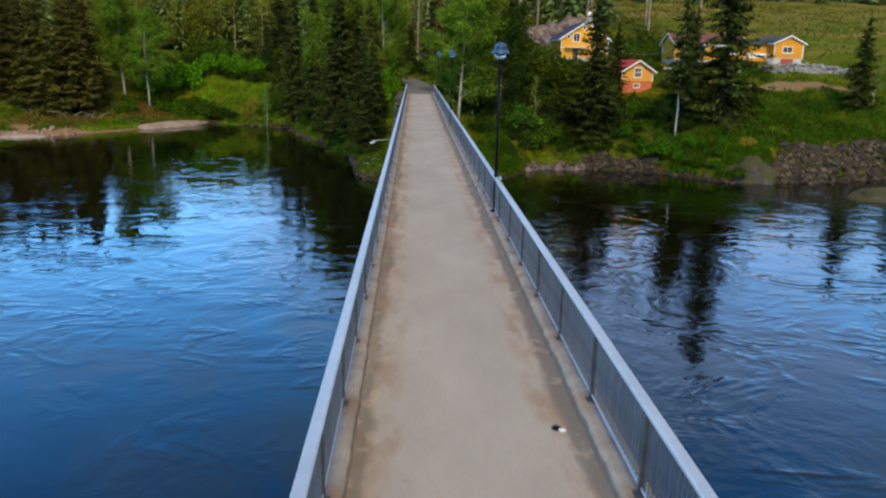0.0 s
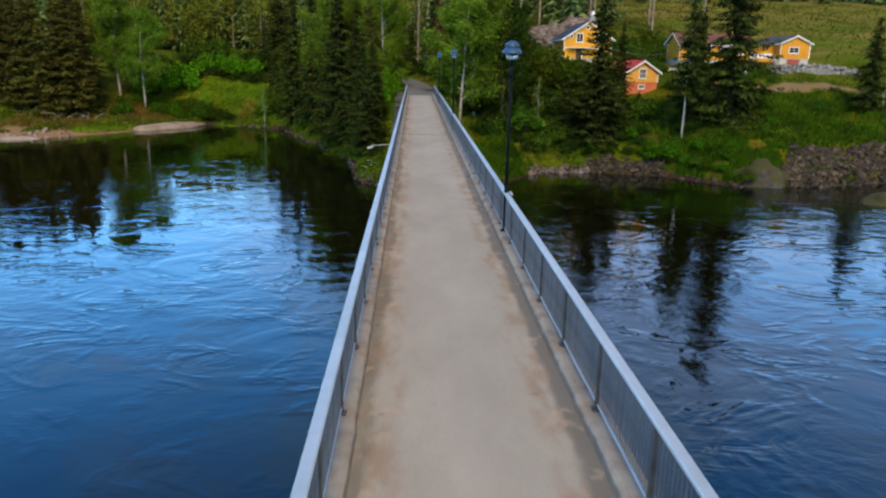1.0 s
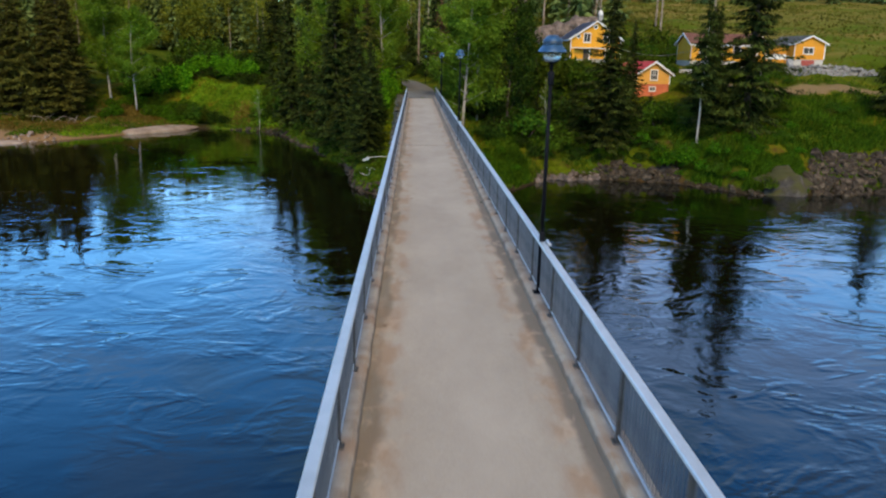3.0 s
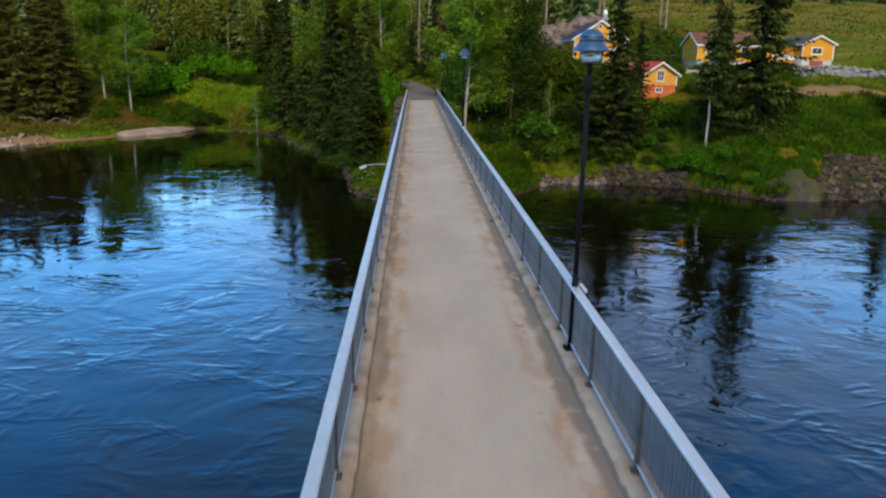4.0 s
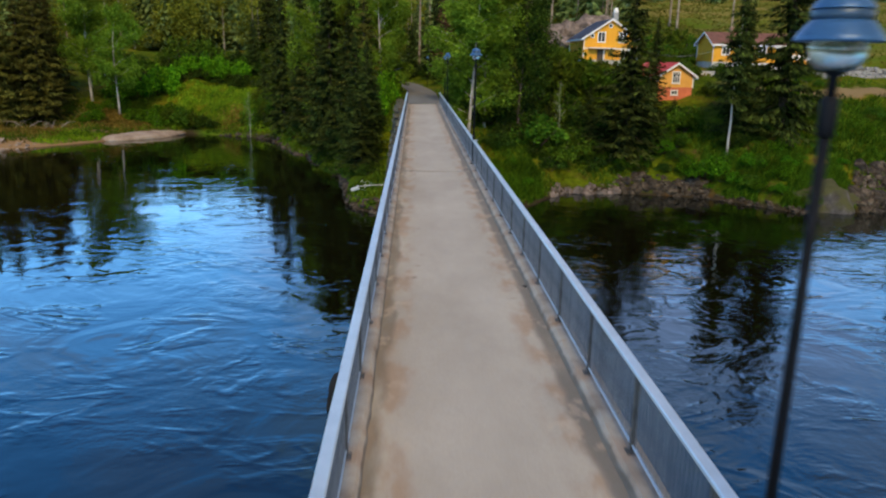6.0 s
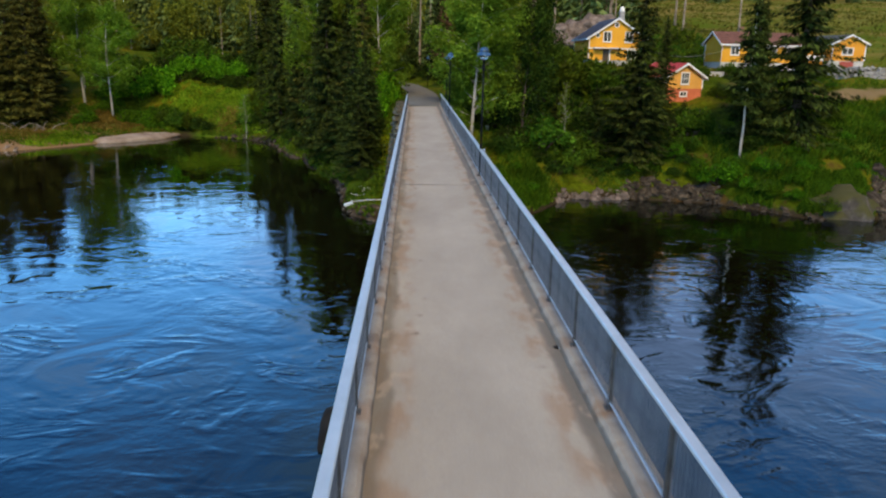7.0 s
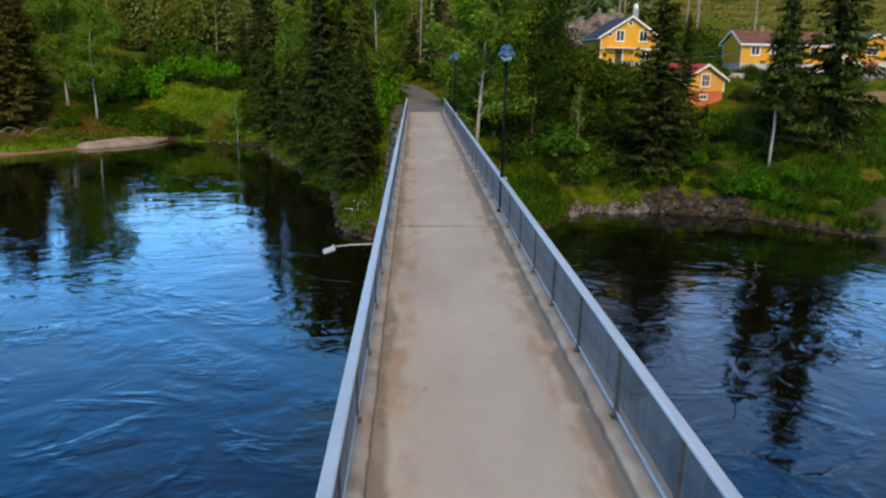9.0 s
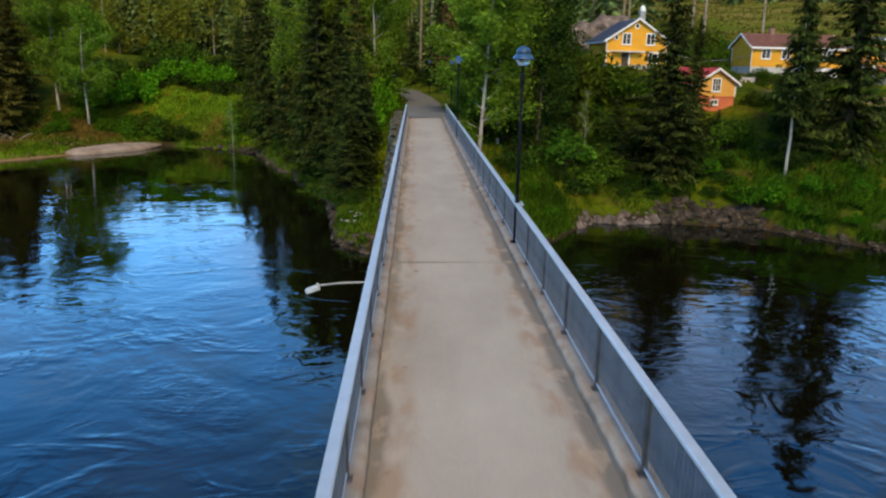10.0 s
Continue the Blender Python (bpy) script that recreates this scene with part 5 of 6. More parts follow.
part("wall", box((6.0, 0, -1.5), (8.0, 0.25, 0.75), 0.02), M_plinth, lw)
part("coping", box((-5.45, -0.05, 0.552), (-2.95, 0.3, 0.62), 0.01), M_greystone, lw)


# ---- garden things ----
parasol = root("parasol", pose(53.5, 124.0, ground_z(53.5, 124.0)), "open white garden parasol on the terrace below the long house", "parasol")
part("pole", lathe([(0.05, -0.4), (0.05, 2.35)], 8), M_whitemetal, parasol)
part("canopy", lathe([(1.15, 1.45), (1.2, 1.5), (0.85, 1.95), (0.4, 2.25), (0.0, 2.42)], 12), M_white, parasol, "white cloth canopy")
cable = root("cable", pose(0, 0, 0), "thin grey overhead cable between the houses", "cable")
v_, f_ = tube([(31.4 + 1.6 * k, 121.5 + 0.5 * k, 6.2 - 0.9 * math.sin(math.pi * k / 8)) for k in range(9)], [0.03] * 9, 5)
part("wire", bm_of(v_, f_), M_greystone, cable)


# ---- trees ----
def leaf_quads(centres, dirs, ups, lengths, widths):
    """Leaf or spray quads, pointed at both ends: verts and faces as arrays."""
    c, d, u = np.asarray(centres), np.asarray(dirs), np.asarray(ups)
    d = d / np.linalg.norm(d, axis=1, keepdims=True)
    s = np.cross(d, u)
    s = s / np.maximum(np.linalg.norm(s, axis=1, keepdims=True), 1e-6)
    lengths, widths = np.asarray(lengths)[:, None], np.asarray(widths)[:, None]
    nrm = np.cross(s, d)
    v = np.stack([c - d * lengths * 0.5, c + s * widths * 0.5 + nrm * widths * 0.12, c + d * lengths * 0.5, c - s * widths * 0.5 + nrm * widths * 0.12], 1).reshape(-1, 3)
    f = np.arange(len(v)).reshape(-1, 4)
    return v, f


def spruce_crown(h, r, seed, dense=1.0, low=0.06, ragged=0.3, size=1.0):
    """Whorls of single drooping boughs, each a flat fan of hanging sprays, with dark gaps between."""
    g = np.random.default_rng(seed)
    C, D, U, L, W, tip = [], [], [], [], [], []
    z = low * h
    turn0 = 0.0
    while z < h * 0.985:
        t = z / h
        reach = r * (1 - t) ** 0.78 * (0.55 + 0.45 * min(1, t / 0.12)) + 0.14
        boughs = 5 if size > 2 else 6 + int(3 * (1 - t))
        turn0 += g.uniform(0.3, 1.0)
        for i in range(boughs):
            if size < 2 and g.random() < 0.12:
                continue
            az = turn0 + 2 * math.pi * (i + g.uniform(-0.4, 0.4)) / boughs
            ln = reach * g.uniform(1 - 1.7 * ragged, 1 + ragged) * (1.25 if g.random() < 0.12 else 1.0)
            drop = g.uniform(0.2, 0.85) * (1 - 0.6 * t)
            lift = g.uniform(0.05, 0.42)
            zb = z + g.uniform(-0.55, 0.55)
            n = max(3, int(ln * 14 * dense / size))
            for k in range(n):
                q = (k + g.uniform(0.2, 0.9)) / n
                rad = ln * q
                zz = zb - drop * ln * q + lift * ln * q * q * q
                wide = 0.22 * ln * (0.25 + 1.5 * q * (1.1 - q)) + 0.06
                off = g.uniform(-1, 1)
                fan = az + 0.9 * off + g.uniform(-0.3, 0.3)
                s_, c_ = math.sin(az), math.cos(az)
                C.append((rad * c_ - off * wide * s_, rad * s_ + off * wide * c_, zz - 0.16 * abs(off) * wide - g.uniform(0, 0.26) * size))
                D.append((math.cos(fan), math.sin(fan), -g.uniform(0.1, 1.7)))
                U.append((g.uniform(-0.5, 0.5), g.uniform(-0.5, 0.5), 1.0))
                L.append(size * g.uniform(0.30, 0.70) * (0.75 + 0.35 * (1 - t)))
                W.append(size * g.uniform(0.10, 0.21) * (1.5 if size > 2 else 1.0))
                tip.append(q > g.uniform(0.55, 0.95))
        z += g.uniform(0.38, 0.62) * (2.0 if size > 2 else 1.0) * (1 - 0.35 * t)
    for k in range(10):
        C.append((g.uniform(-0.06, 0.06), g.uniform(-0.06, 0.06), h * (0.95 + 0.006 * k)))
        D.append((g.uniform(-0.4, 0.4), g.uniform(-0.4, 0.4), 1))
        U.append((1, g.uniform(-1, 1), 0))
        L.append(0.5)
        W.append(0.14)
        tip.append(True)
    return (*leaf_quads(C, D, U, L, W), tip)


def spruce(h, r, seed, needles, fresh, label, dense=1.0, low=0.06, bark=None, thick=0.015):
    t = root("spruce", pose(0, 0, 0), label, "tree", "trees on the river banks")
    g = random.Random(seed)
    n = 9
    pts = [(0.05 * g.uniform(-1, 1), 0.05 * g.uniform(-1, 1), h * k / n - (0.6 if k == 0 else 0)) for k in range(n + 1)]
    v, f = tube(pts, [thick * h * (1 - 0.93 * k / n) for k in range(n + 1)], 8)
    # dead lower limbs
    extra = [(v, f)]
    for _ in range(30 if thick > 0.01 else 6):
        a, z = g.uniform(0, 6.28), h * g.uniform(0.05 if thick > 0.01 else 0.4, 0.7)
        ln = r * g.uniform(0.35, 0.95) * (1 - z / h)
        extra.append(tube([(0, 0, z), (ln * 0.5 * math.cos(a), ln * 0.5 * math.sin(a), z - 0.1 * ln), (ln * math.cos(a), ln * math.sin(a), z - 0.4 * ln)], [0.05, 0.03, 0.012], 4))
    link("trunk", mesh_of("trunk", *joined(extra)), bark or M_trunk, t, "", True)
    v, f, tip = spruce_crown(h, r, seed, dense, low)
    crown = mesh_of("crown", v, f)
    crown.materials.append(needles)
    crown.materials.append(fresh)
    crown.polygons.foreach_set("material_index", [int(q) for q in tip])
    link("crown", crown, None, t)
    return t


def birch(h, r, seed, leaves, label, count=4200, bare=0.28, name="birch", bark=None, leaf=0.24, lean=0.04, droop=0.6):
    """A slim trunk, rising limbs, hanging twigs with small leaves in loose clumps."""
    t = root(name, pose(0, 0, 0), label, "tree", "trees on the river banks")
    g = random.Random(seed)
    gn = np.random.default_rng(seed)
    n = 10
    la = g.uniform(0, 6.28)
    pts = []
    for k in range(n + 1):
        q = k / n
        pts.append(Vector((lean * h * q * q * math.cos(la) + 0.012 * h * math.sin(5 * q + seed), lean * h * q * q * math.sin(la) + 0.012 * h * math.sin(4 * q + 2 * seed), h * 0.94 * q - (0.5 if k == 0 else 0))))
    pieces = [tube(pts, [0.0085 * h * (1 - 0.92 * k / n) + 0.006 for k in range(n + 1)], 8)]
    C = []
    limbs = 24
    for i in range(limbs):
        q = bare + (0.97 - bare) * (i + g.random()) / limbs
        k = min(n - 1, int(q * n))
        base = pts[k].lerp(pts[k + 1], q * n - k)
        a = g.uniform(0, 6.28)
        env = math.sin(math.pi * min(1, (q - bare) / (1 - bare) * 0.8 + 0.2)) ** 0.7
        ln = r * (0.35 + 0.75 * env) * g.uniform(0.65, 1.15)
        rise_ = g.uniform(0.5, 1.1)
        mid = base + Vector((0.55 * ln * math.cos(a), 0.55 * ln * math.sin(a), 0.55 * ln * rise_))
        tip = base + Vector((ln * math.cos(a), ln * math.sin(a), ln * rise_ * 0.75))
        link("limb", mesh_of("limb", *tube([base, mid, tip], [0.05 * (1.1 - q) + 0.015, 0.03 * (1.1 - q) + 0.01, 0.008], 5)), bark or M_birch, t, "", True)
        for _ in range(max(6, int(count / limbs / 9))):
            s = g.uniform(0.25, 1.1)
            p = base.lerp(mid, s / 0.55) if s < 0.55 else mid.lerp(tip, (s - 0.55) / 0.45)
            p = p + Vector((g.gauss(0, 0.28), g.gauss(0, 0.28), g.gauss(0, 0.25)))
            hang = g.uniform(0.3, 1.5) * droop
            for _ in range(9):
                C.append((p.x + g.gauss(0, 0.2), p.y + g.gauss(0, 0.2), p.z - hang * g.random() + g.gauss(0, 0.12)))
    C = np.array(C)
    m = len(C)
    D = gn.normal(size=(m, 3)) + np.array([0, 0, -0.6])
    U = gn.normal(size=(m, 3)) + np.array([0, 0, 0.8])
    link("trunk", mesh_of("trunk", *joined(pieces)), bark or M_birch, t, "", True)
    link("crown", mesh_of("crown", *leaf_quads(C, D, U, gn.uniform(0.7, 1.4, m) * leaf, gn.uniform(0.45, 0.85, m) * leaf)), leaves, t)
    return t


def pine(h, r, seed):
    """A tall bare trunk with a small flat-topped crown."""
    t = root("pine", pose(0, 0, 0), "tall pine with a long bare trunk and a small crown", "tree", "pines on the slope")
    g = random.Random(seed)
    gn = np.random.default_rng(seed)
    pts = [(0.012 * h * math.sin(2.1 * k / 8 + seed), 0.01 * h * math.sin(3 * k / 8), h * k / 8 - (0.5 if k == 0 else 0)) for k in range(9)]
    pieces = [tube(pts, [0.011 * h * (1 - 0.75 * k / 8) for k in range(9)], 8)]
    C = []
    for i in range(18):
        z = h * g.uniform(0.6, 0.97)
        a, ln = g.uniform(0, 6.28), r * g.uniform(0.4, 1.1)
        tip = (ln * math.cos(a), ln * math.sin(a), z + g.uniform(0.0, 0.6))
        pieces.append(tube([(0, 0, z - 0.4), (tip[0] * 0.5, tip[1] * 0.5, z), tip], [0.06, 0.04, 0.015], 5))
        for _ in range(70):
            s = g.uniform(0.4, 1.1)
            C.append((tip[0] * s + g.gauss(0, 0.3), tip[1] * s + g.gauss(0, 0.3), z - 0.1 + 0.4 * s + g.gauss(0, 0.22)))
    m = len(C)
    link("trunk", mesh_of("trunk", *joined(pieces)), M_pine, t, "", True)
    link("crown", mesh_of("crown", *leaf_quads(C, gn.normal(size=(m, 3)), gn.normal(size=(m, 3)) + np.array([0, 0, 0.7]), gn.uniform(0.3, 0.55, m), gn.uniform(0.14, 0.26, m))), M_pine_needle, t)
    return t


def bush(r, h, seed, leaves, label, count=1500, leaf=0.26, name="bush", category="bush"):
    """Stems and leaves in uneven clumps that reach the ground."""
    t = root(name, pose(0, 0, 0), label, category, "bushes on the river banks")
    g = random.Random(seed)
    gn = np.random.default_rng(seed)
    pieces, C = [], []
    clumps = 15
    for i in range(clumps):
        a, q = g.uniform(0, 6.28), math.sqrt(g.random())
        top = h * (1 - 0.6 * q * q) * g.uniform(0.65, 1.1)
        cx, cy = r * q * 0.85 * math.cos(a), r * q * 0.85 * math.sin(a)
        pieces.append(tube([(cx * 0.25, cy * 0.25, -0.3), (cx * 0.7, cy * 0.7, top * 0.5), (cx, cy, top * 0.95)], [0.035, 0.022, 0.008], 5))
        for _ in range(count // clumps):
            u = gn.normal(size=3)
            u /= np.linalg.norm(u)
            rad = g.random() ** 0.4
            C.append((cx + u[0] * rad * r * 0.38, cy + u[1] * rad * r * 0.38, max(0.02, top * 0.62 + u[2] * rad * top * 0.45)))
    m = len(C)
    link("stem", mesh_of("stem", *joined(pieces)), M_trunk, t, "", True)
    link("foliage", mesh_of("foliage", *leaf_quads(C, gn.normal(size=(m, 3)) + np.array([0, 0, -0.2]), gn.normal(size=(m, 3)) + np.array([0, 0, 1.0]), gn.uniform(0.8, 1.8, m) * leaf, gn.uniform(0.35, 0.65, m) * leaf)), leaves, t)
    return t


placed = {}


def plant(ob, x, y, height, width=1.0, rz=0.0, sink=0.0, label="", exact=False):
    """Puts a tree or bush, or a copy of it, on the ground at its height and width factor."""
    m = scaled(x, y, ground_z(x, y) - sink, 0, 0, rz, (height * width, height * width, height))
    if ob.name in placed:
        made = copy_thing(ob, m @ Matrix.Diagonal((1 / ob.scale.x, 1 / ob.scale.y, 1 / ob.scale.z, 1)) if exact else m)
    else:
        placed[ob.name] = True
        ob.matrix_basis = m
        made = ob
    if label:
        tagged(made, label)
    return made


# unit heights: each model is built at its true size and scaled a little
S_H = 19.0
spruces = [spruce(S_H, 3.0, 100 + k, M_needle, M_needle_tip, "tall dark green spruce with drooping boughs", 1.7) for k in range(4)]
browns = [spruce(S_H, 3.4, 120 + k, M_needle_brown, M_needle_brown_tip, "tall brownish spruce with ragged hanging boughs", 1.6) for k in range(2)]
slim = spruce(12.0, 2.1, 140, M_needle, M_needle_tip, "slim dark young spruce on the bank", 1.7, 0.03)
bare_spruce = spruce(17.0, 2.3, 150, M_needle, M_needle_tip, "slender spruce with a pale bare lower trunk", 1.6, 0.34, M_birch, 0.0065)
dead_spruce = spruce(14.0, 2.4, 160, M_dead, M_dead, "dry reddish-brown dying spruce by the path", 1.3, 0.15)
B_H = 17.0
birches = [birch(B_H, 3.0, 200 + k, M_birchleaf, "light green birch with a white trunk", 15000, 0.12, droop=1.1, leaf=0.26) for k in range(3)]
high_birch = birch(B_H, 3.0, 215, M_birchleaf, "birch with a bare white lower trunk and high crown", 11000, 0.27, droop=1.2, leaf=0.28)
thin_birch = birch(10.0, 1.5, 220, M_birchleaf, "thin young birch with sparse leaves", 1100, 0.22, leaf=0.2, droop=0.8)
alder = birch(15.0, 3.0, 230, M_alder, "dense dark green broadleaf tree", 9000, 0.08, "alder", M_trunk, 0.3, 0.02, 0.9)
pines = [pine(20.0, 2.2, 240 + k) for k in range(2)]
bushes = [bush(1.7, 2.2, 300 + k, M_bushleaf, "green leafy bush on the bank", 1500, 0.25) for k in range(3)]
freshbush = bush(1.7, 2.2, 305, M_fresh, "fresh green bush on the bank", 1500, 0.24)
darkbush = bush(1.8, 2.4, 310, M_alder, "dark green bush under the trees", 1500, 0.25)
hedges = [bush(2.2, 3.2, 320 + k, M_hedge, "bright green hedge bush by the glade", 1600, 0.31, "hedge_bush") for k in range(2)]

rng = random.Random(77)


def spread_copy(models, x, y, h, base_h, width=1.0, label=""):
    top = 13.5 if x < -48 else 5.2 + 0.083 * (y + 3)
    h = min(h, top - ground_z(x, y) + rng.uniform(-0.6, 1.2))
    return plant(rng.choice(models), x, y, h / base_h, width * 19 / (19 if base_h == S_H else 17) * (1.0 if h > 16 else 1.12), rng.uniform(0, 360), 0.2, label)


# left bank: big brownish spruces, birches, the glade and its hedge
for x, y, h, w in ((-66.5, 128.5, 23, 1.15), (-60.5, 130, 24, 1.2), (-58.0, 130.5, 21, 1.0), (-72.5, 134, 24, 1.1), (-63.5, 139, 25, 1.1), (-79, 131, 23, 1.1), (-86, 137, 24, 1.1), (-69.5, 138, 23, 1.2), (-61.5, 142, 23, 1.1), (-75.5, 143, 23, 1.2), (-82, 142, 23, 1.2), (-92, 141, 23, 1.2), (-66, 147, 24, 1.2), (-99, 140, 24, 1.3), (-70.3, 129.5, 23, 1.2), (-63.2, 128.2, 23, 1.1), (-75, 130.5, 23, 1.2), (-60.5, 136.5, 22, 1.0)):
    spread_copy(browns, 1.07 * x, 1.07 * (y + 3) - 3, h, S_H, w * 1.05)
for x, y, h in ((-52.4, 146.6, 19.5), (-57.6, 149.0, 19.5), (-62, 159, 19)):
    spread_copy([high_birch], x, y, h, B_H)
for x, y, h in ((-25.5, 152, 12), (-29, 158, 11), (-33, 169, 11), (-37, 173, 10)):
    plant(rng.choice(spruces), x, y, h / S_H, 1.3, rng.uniform(0, 360), 0.2)
plant(thin_birch, -28.4, 141.4, 0.8, 0.8, 30)
for k in range(8):
    plant(hedges[k % 2], -47.6 + 1.75 * k, 166 + rng.uniform(-0.6, 0.6), rng.uniform(1.45, 1.65), 0.85, rng.uniform(0, 360), 0.2, "tall clipped bright green hedge behind the glade", True)
for x, y, s in ((-51.0, 158.5, 2.3), (-48.6, 159.5, 2.1), (-53.5, 157, 1.8), (-55.5, 155, 1.6)):
    plant(hedges[0], x, y, s, 0.9, rng.uniform(0, 360), 0.2, "tall rounded green bush beside the hedge", True)
for x, y, s in ((-56, 146, 0.9), (-54, 147.5, 1.0), (-52, 149, 1.0), (-49.5, 150, 1.1), (-54, 151, 1.2), (-49.5, 146.5, 1.3), (-46.5, 147.5, 1.3), (-44.6, 145, 1.2), (-47.5, 151, 1.5), (-44.5, 151.5, 1.4), (-54.5, 141, 1.2), (-43.2, 148.6, 1.1)):
    plant(freshbush, x, y, s, 1.15, rng.uniform(0, 360), 0.1, "low fresh green bush above the bank", True)
for x, y, s in ((-25.6, 146, 1.7), (-24.0, 145, 1.8), (-22.6, 143.5, 1.6), (-22.5, 146, 2.0), (-26.5, 149.5, 2.0), (-24, 150, 2.2), (-28.5, 153, 1.5), (-25.2, 143.4, 0.8)):
    plant(rng.choice(bushes), x, y, s, 1.0, rng.uniform(0, 360), 0.1, "", True)
for x, y, s in ((-45, 163.6, 1.0), (-42, 163.8, 1.0), (-39, 163.6, 0.9), (-36.5, 164, 1.1), (-33.6, 162, 1.5), (-37.6, 147.6, 1.15)):
    plant(darkbush, x, y, s, 1.1, rng.uniform(0, 360), 0.1, "", True)
for x, y, s in ((-29.4, 146.6, 0.9), (-27.8, 146.2, 0.9), (-36.0, 147.4, 0.6)):
    plant(darkbush, x, y, s, 1.2, rng.uniform(0, 360), 0.1, "dark low bush in the lower clearing", True)
for x, y, s in ((-48, 148.4, 0.6), (-46, 147.6, 0.6), (-29.4, 148, 1.1), (-30.2, 152.5, 1.0)):
    plant(freshbush, x, y, s, 1.2, rng.uniform(0, 360), 0.1, "low fresh green bush above the bank", True)
for k, (x, y, s) in enumerate(((-43.4, 147.4, 1.5), (-41.6, 147.6, 1.75), (-39.8, 147.8, 1.45), (-44.8, 148.4, 1.1))):
    plant(bushes[k % 3], x, y, s, 0.95, 50 * k, 0.1, "rounded green bush at the foot of the clearing", True)

for k in range(9):
    plant(darkbush, -49 + 1.9 * k, 169.5 + rng.uniform(-0.8, 0.8), rng.uniform(2.0, 2.5), 0.9, rng.uniform(0, 360), 0.2, "dark green undergrowth behind the hedge", True)

# undergrowth behind the hedge
for k in range(22):
    x, y = -66 + 2.2 * k + rng.uniform(-1, 1), 172 + rng.uniform(-4, 16)
    plant(rng.choice([darkbush, bushes[0], bushes[1]]), x, y, rng.uniform(1.6, 2.6), 1.0, rng.uniform(0, 360))

# brushwood washed up under the big spruces
brush = root("fallen_tree", pose(-62.5, 135.5, ground_z(-62.5, 135.5)), "dead grey-brown fallen tree with bare branches on the low bank", "fallen tree")
for k in range(15):
    a, ln = rng.uniform(0, 6.28), rng.uniform(1.5, 4.5)
    x0, y0 = rng.uniform(-5, 5), rng.uniform(-1.2, 1.2)
    v, f = tube([(x0, y0, 0.05), (x0 + 0.5 * ln * math.cos(a), y0 + 0.5 * ln * math.sin(a), 0.3 + 0.25 * ln), (x0 + ln * math.cos(a), y0 + ln * math.sin(a), 0.2 + rng.uniform(0.1, 0.5) * ln)], [0.09, 0.06, 0.02], 6)
    link("branch", mesh_of("branch", v, f), M_pine, brush, "", True)

# left woods beside the bridge
for x, y, h, w in ((-18.5, 129, 22, 1.0), (-15.0, 124, 21, 1.05), (-11.4, 113.5, 21, 1.05), (-9.6, 104.5, 13.5, 1.15), (-7.5, 100, 13, 1.2), (-6.6, 113, 18, 1.0), (-6.4, 97, 12, 1.0), (-13.2, 119, 23, 1.05), (-17.5, 131, 24, 1.1), (-20.0, 133, 23, 1.0), (-7, 116, 24, 1.0), (-11.5, 120, 24, 1.0)):
    spread_copy(spruces + browns[:1], x + 1.6, y, h, S_H, w * 1.05)
for x, y, h, w in ((-5.9, 90.8, 13.5, 1.2), (-7.0, 95.0, 14.5, 1.2), (-9.0, 105.5, 17, 1.15), (-11.2, 110.5, 19, 1.1), (-8.2, 109.5, 19, 1.1), (-10.6, 124.0, 20, 1.05)):
    spread_copy(spruces, x, y, h, S_H, w)
for k, (x, y, h, w) in enumerate(((-23.3, 135.5, 25, 1.0), (-19.0, 128.5, 23, 1.0), (-8.6, 98.5, 12.5, 1.3), (-6.9, 92.2, 13, 1.2), (-13.4, 112.5, 20, 1.15))):
    plant(spruces[k % 4], x + 1.5, y + 1.0, h / S_H, w * 0.92, 100 * k, 0.2, "", True)
for x, y, h in ((-12.0, 131.0, 21), (-15.5, 136, 22), (-9.4, 127.5, 22), (-4.4, 104.8, 18), (-5.0, 109.5, 20), (-13.2, 118.8, 21), (-4.8, 116, 21), (-9.8, 121, 22)):
    spread_copy(birches, x, y, h, B_H, 0.85)
for x, y, s in ((-3.9, 101.5, 1.0), (-4.6, 99.5, 0.9), (-3.9, 104, 1.1)):
    plant(hedges[1], x, y, s, 0.75, rng.uniform(0, 360))
for x, y, s in ((-10.8, 99, 0.35), (-11.8, 105, 0.4), (-7.5, 86.8, 0.3), (-13.8, 115, 0.45), (-6.0, 84.8, 0.3), (-9, 92, 0.35)):
    plant(rng.choice(bushes), x, y, s, 1.1, rng.uniform(0, 360))
for x, y, s in ((-16, 121.5, 0.7), (-18.5, 127.5, 0.8), (-7, 91, 0.7), (-9.6, 101, 0.8), (-11.4, 108, 0.8), (-5.0, 88.5, 0.6)):
    plant(darkbush, x, y, s, 1.0, rng.uniform(0, 360))

plant(browns[0], -6.4, 103.5, 15.0 / S_H, 1.15, 40, 0.2, "reddish-brown spruce beside the abutment", True)
plant(spruces[2], -33.0, 186.0, 23.0 / S_H, 1.3, 50, 0.2, "", True)
plant(dead_spruce, 4.4, 141.0, 1.0, 1.0, 0, 0.2)

# right of the bridge
for x, y, h, w in ((5.6, 93.5, 15.5, 1.15), (7.7, 96.5, 17, 1.1), (6.6, 101, 18, 1.0)):
    spread_copy(birches, x, y, h, B_H, w)
plant(alder, 11.2, 94.5, 1.03, 0.85, 40)
plant(alder, 14.0, 104.5, 0.85, 1.0, 140)
plant(thin_birch, 16.2, 98.0, 1.0, 0.8, 0)
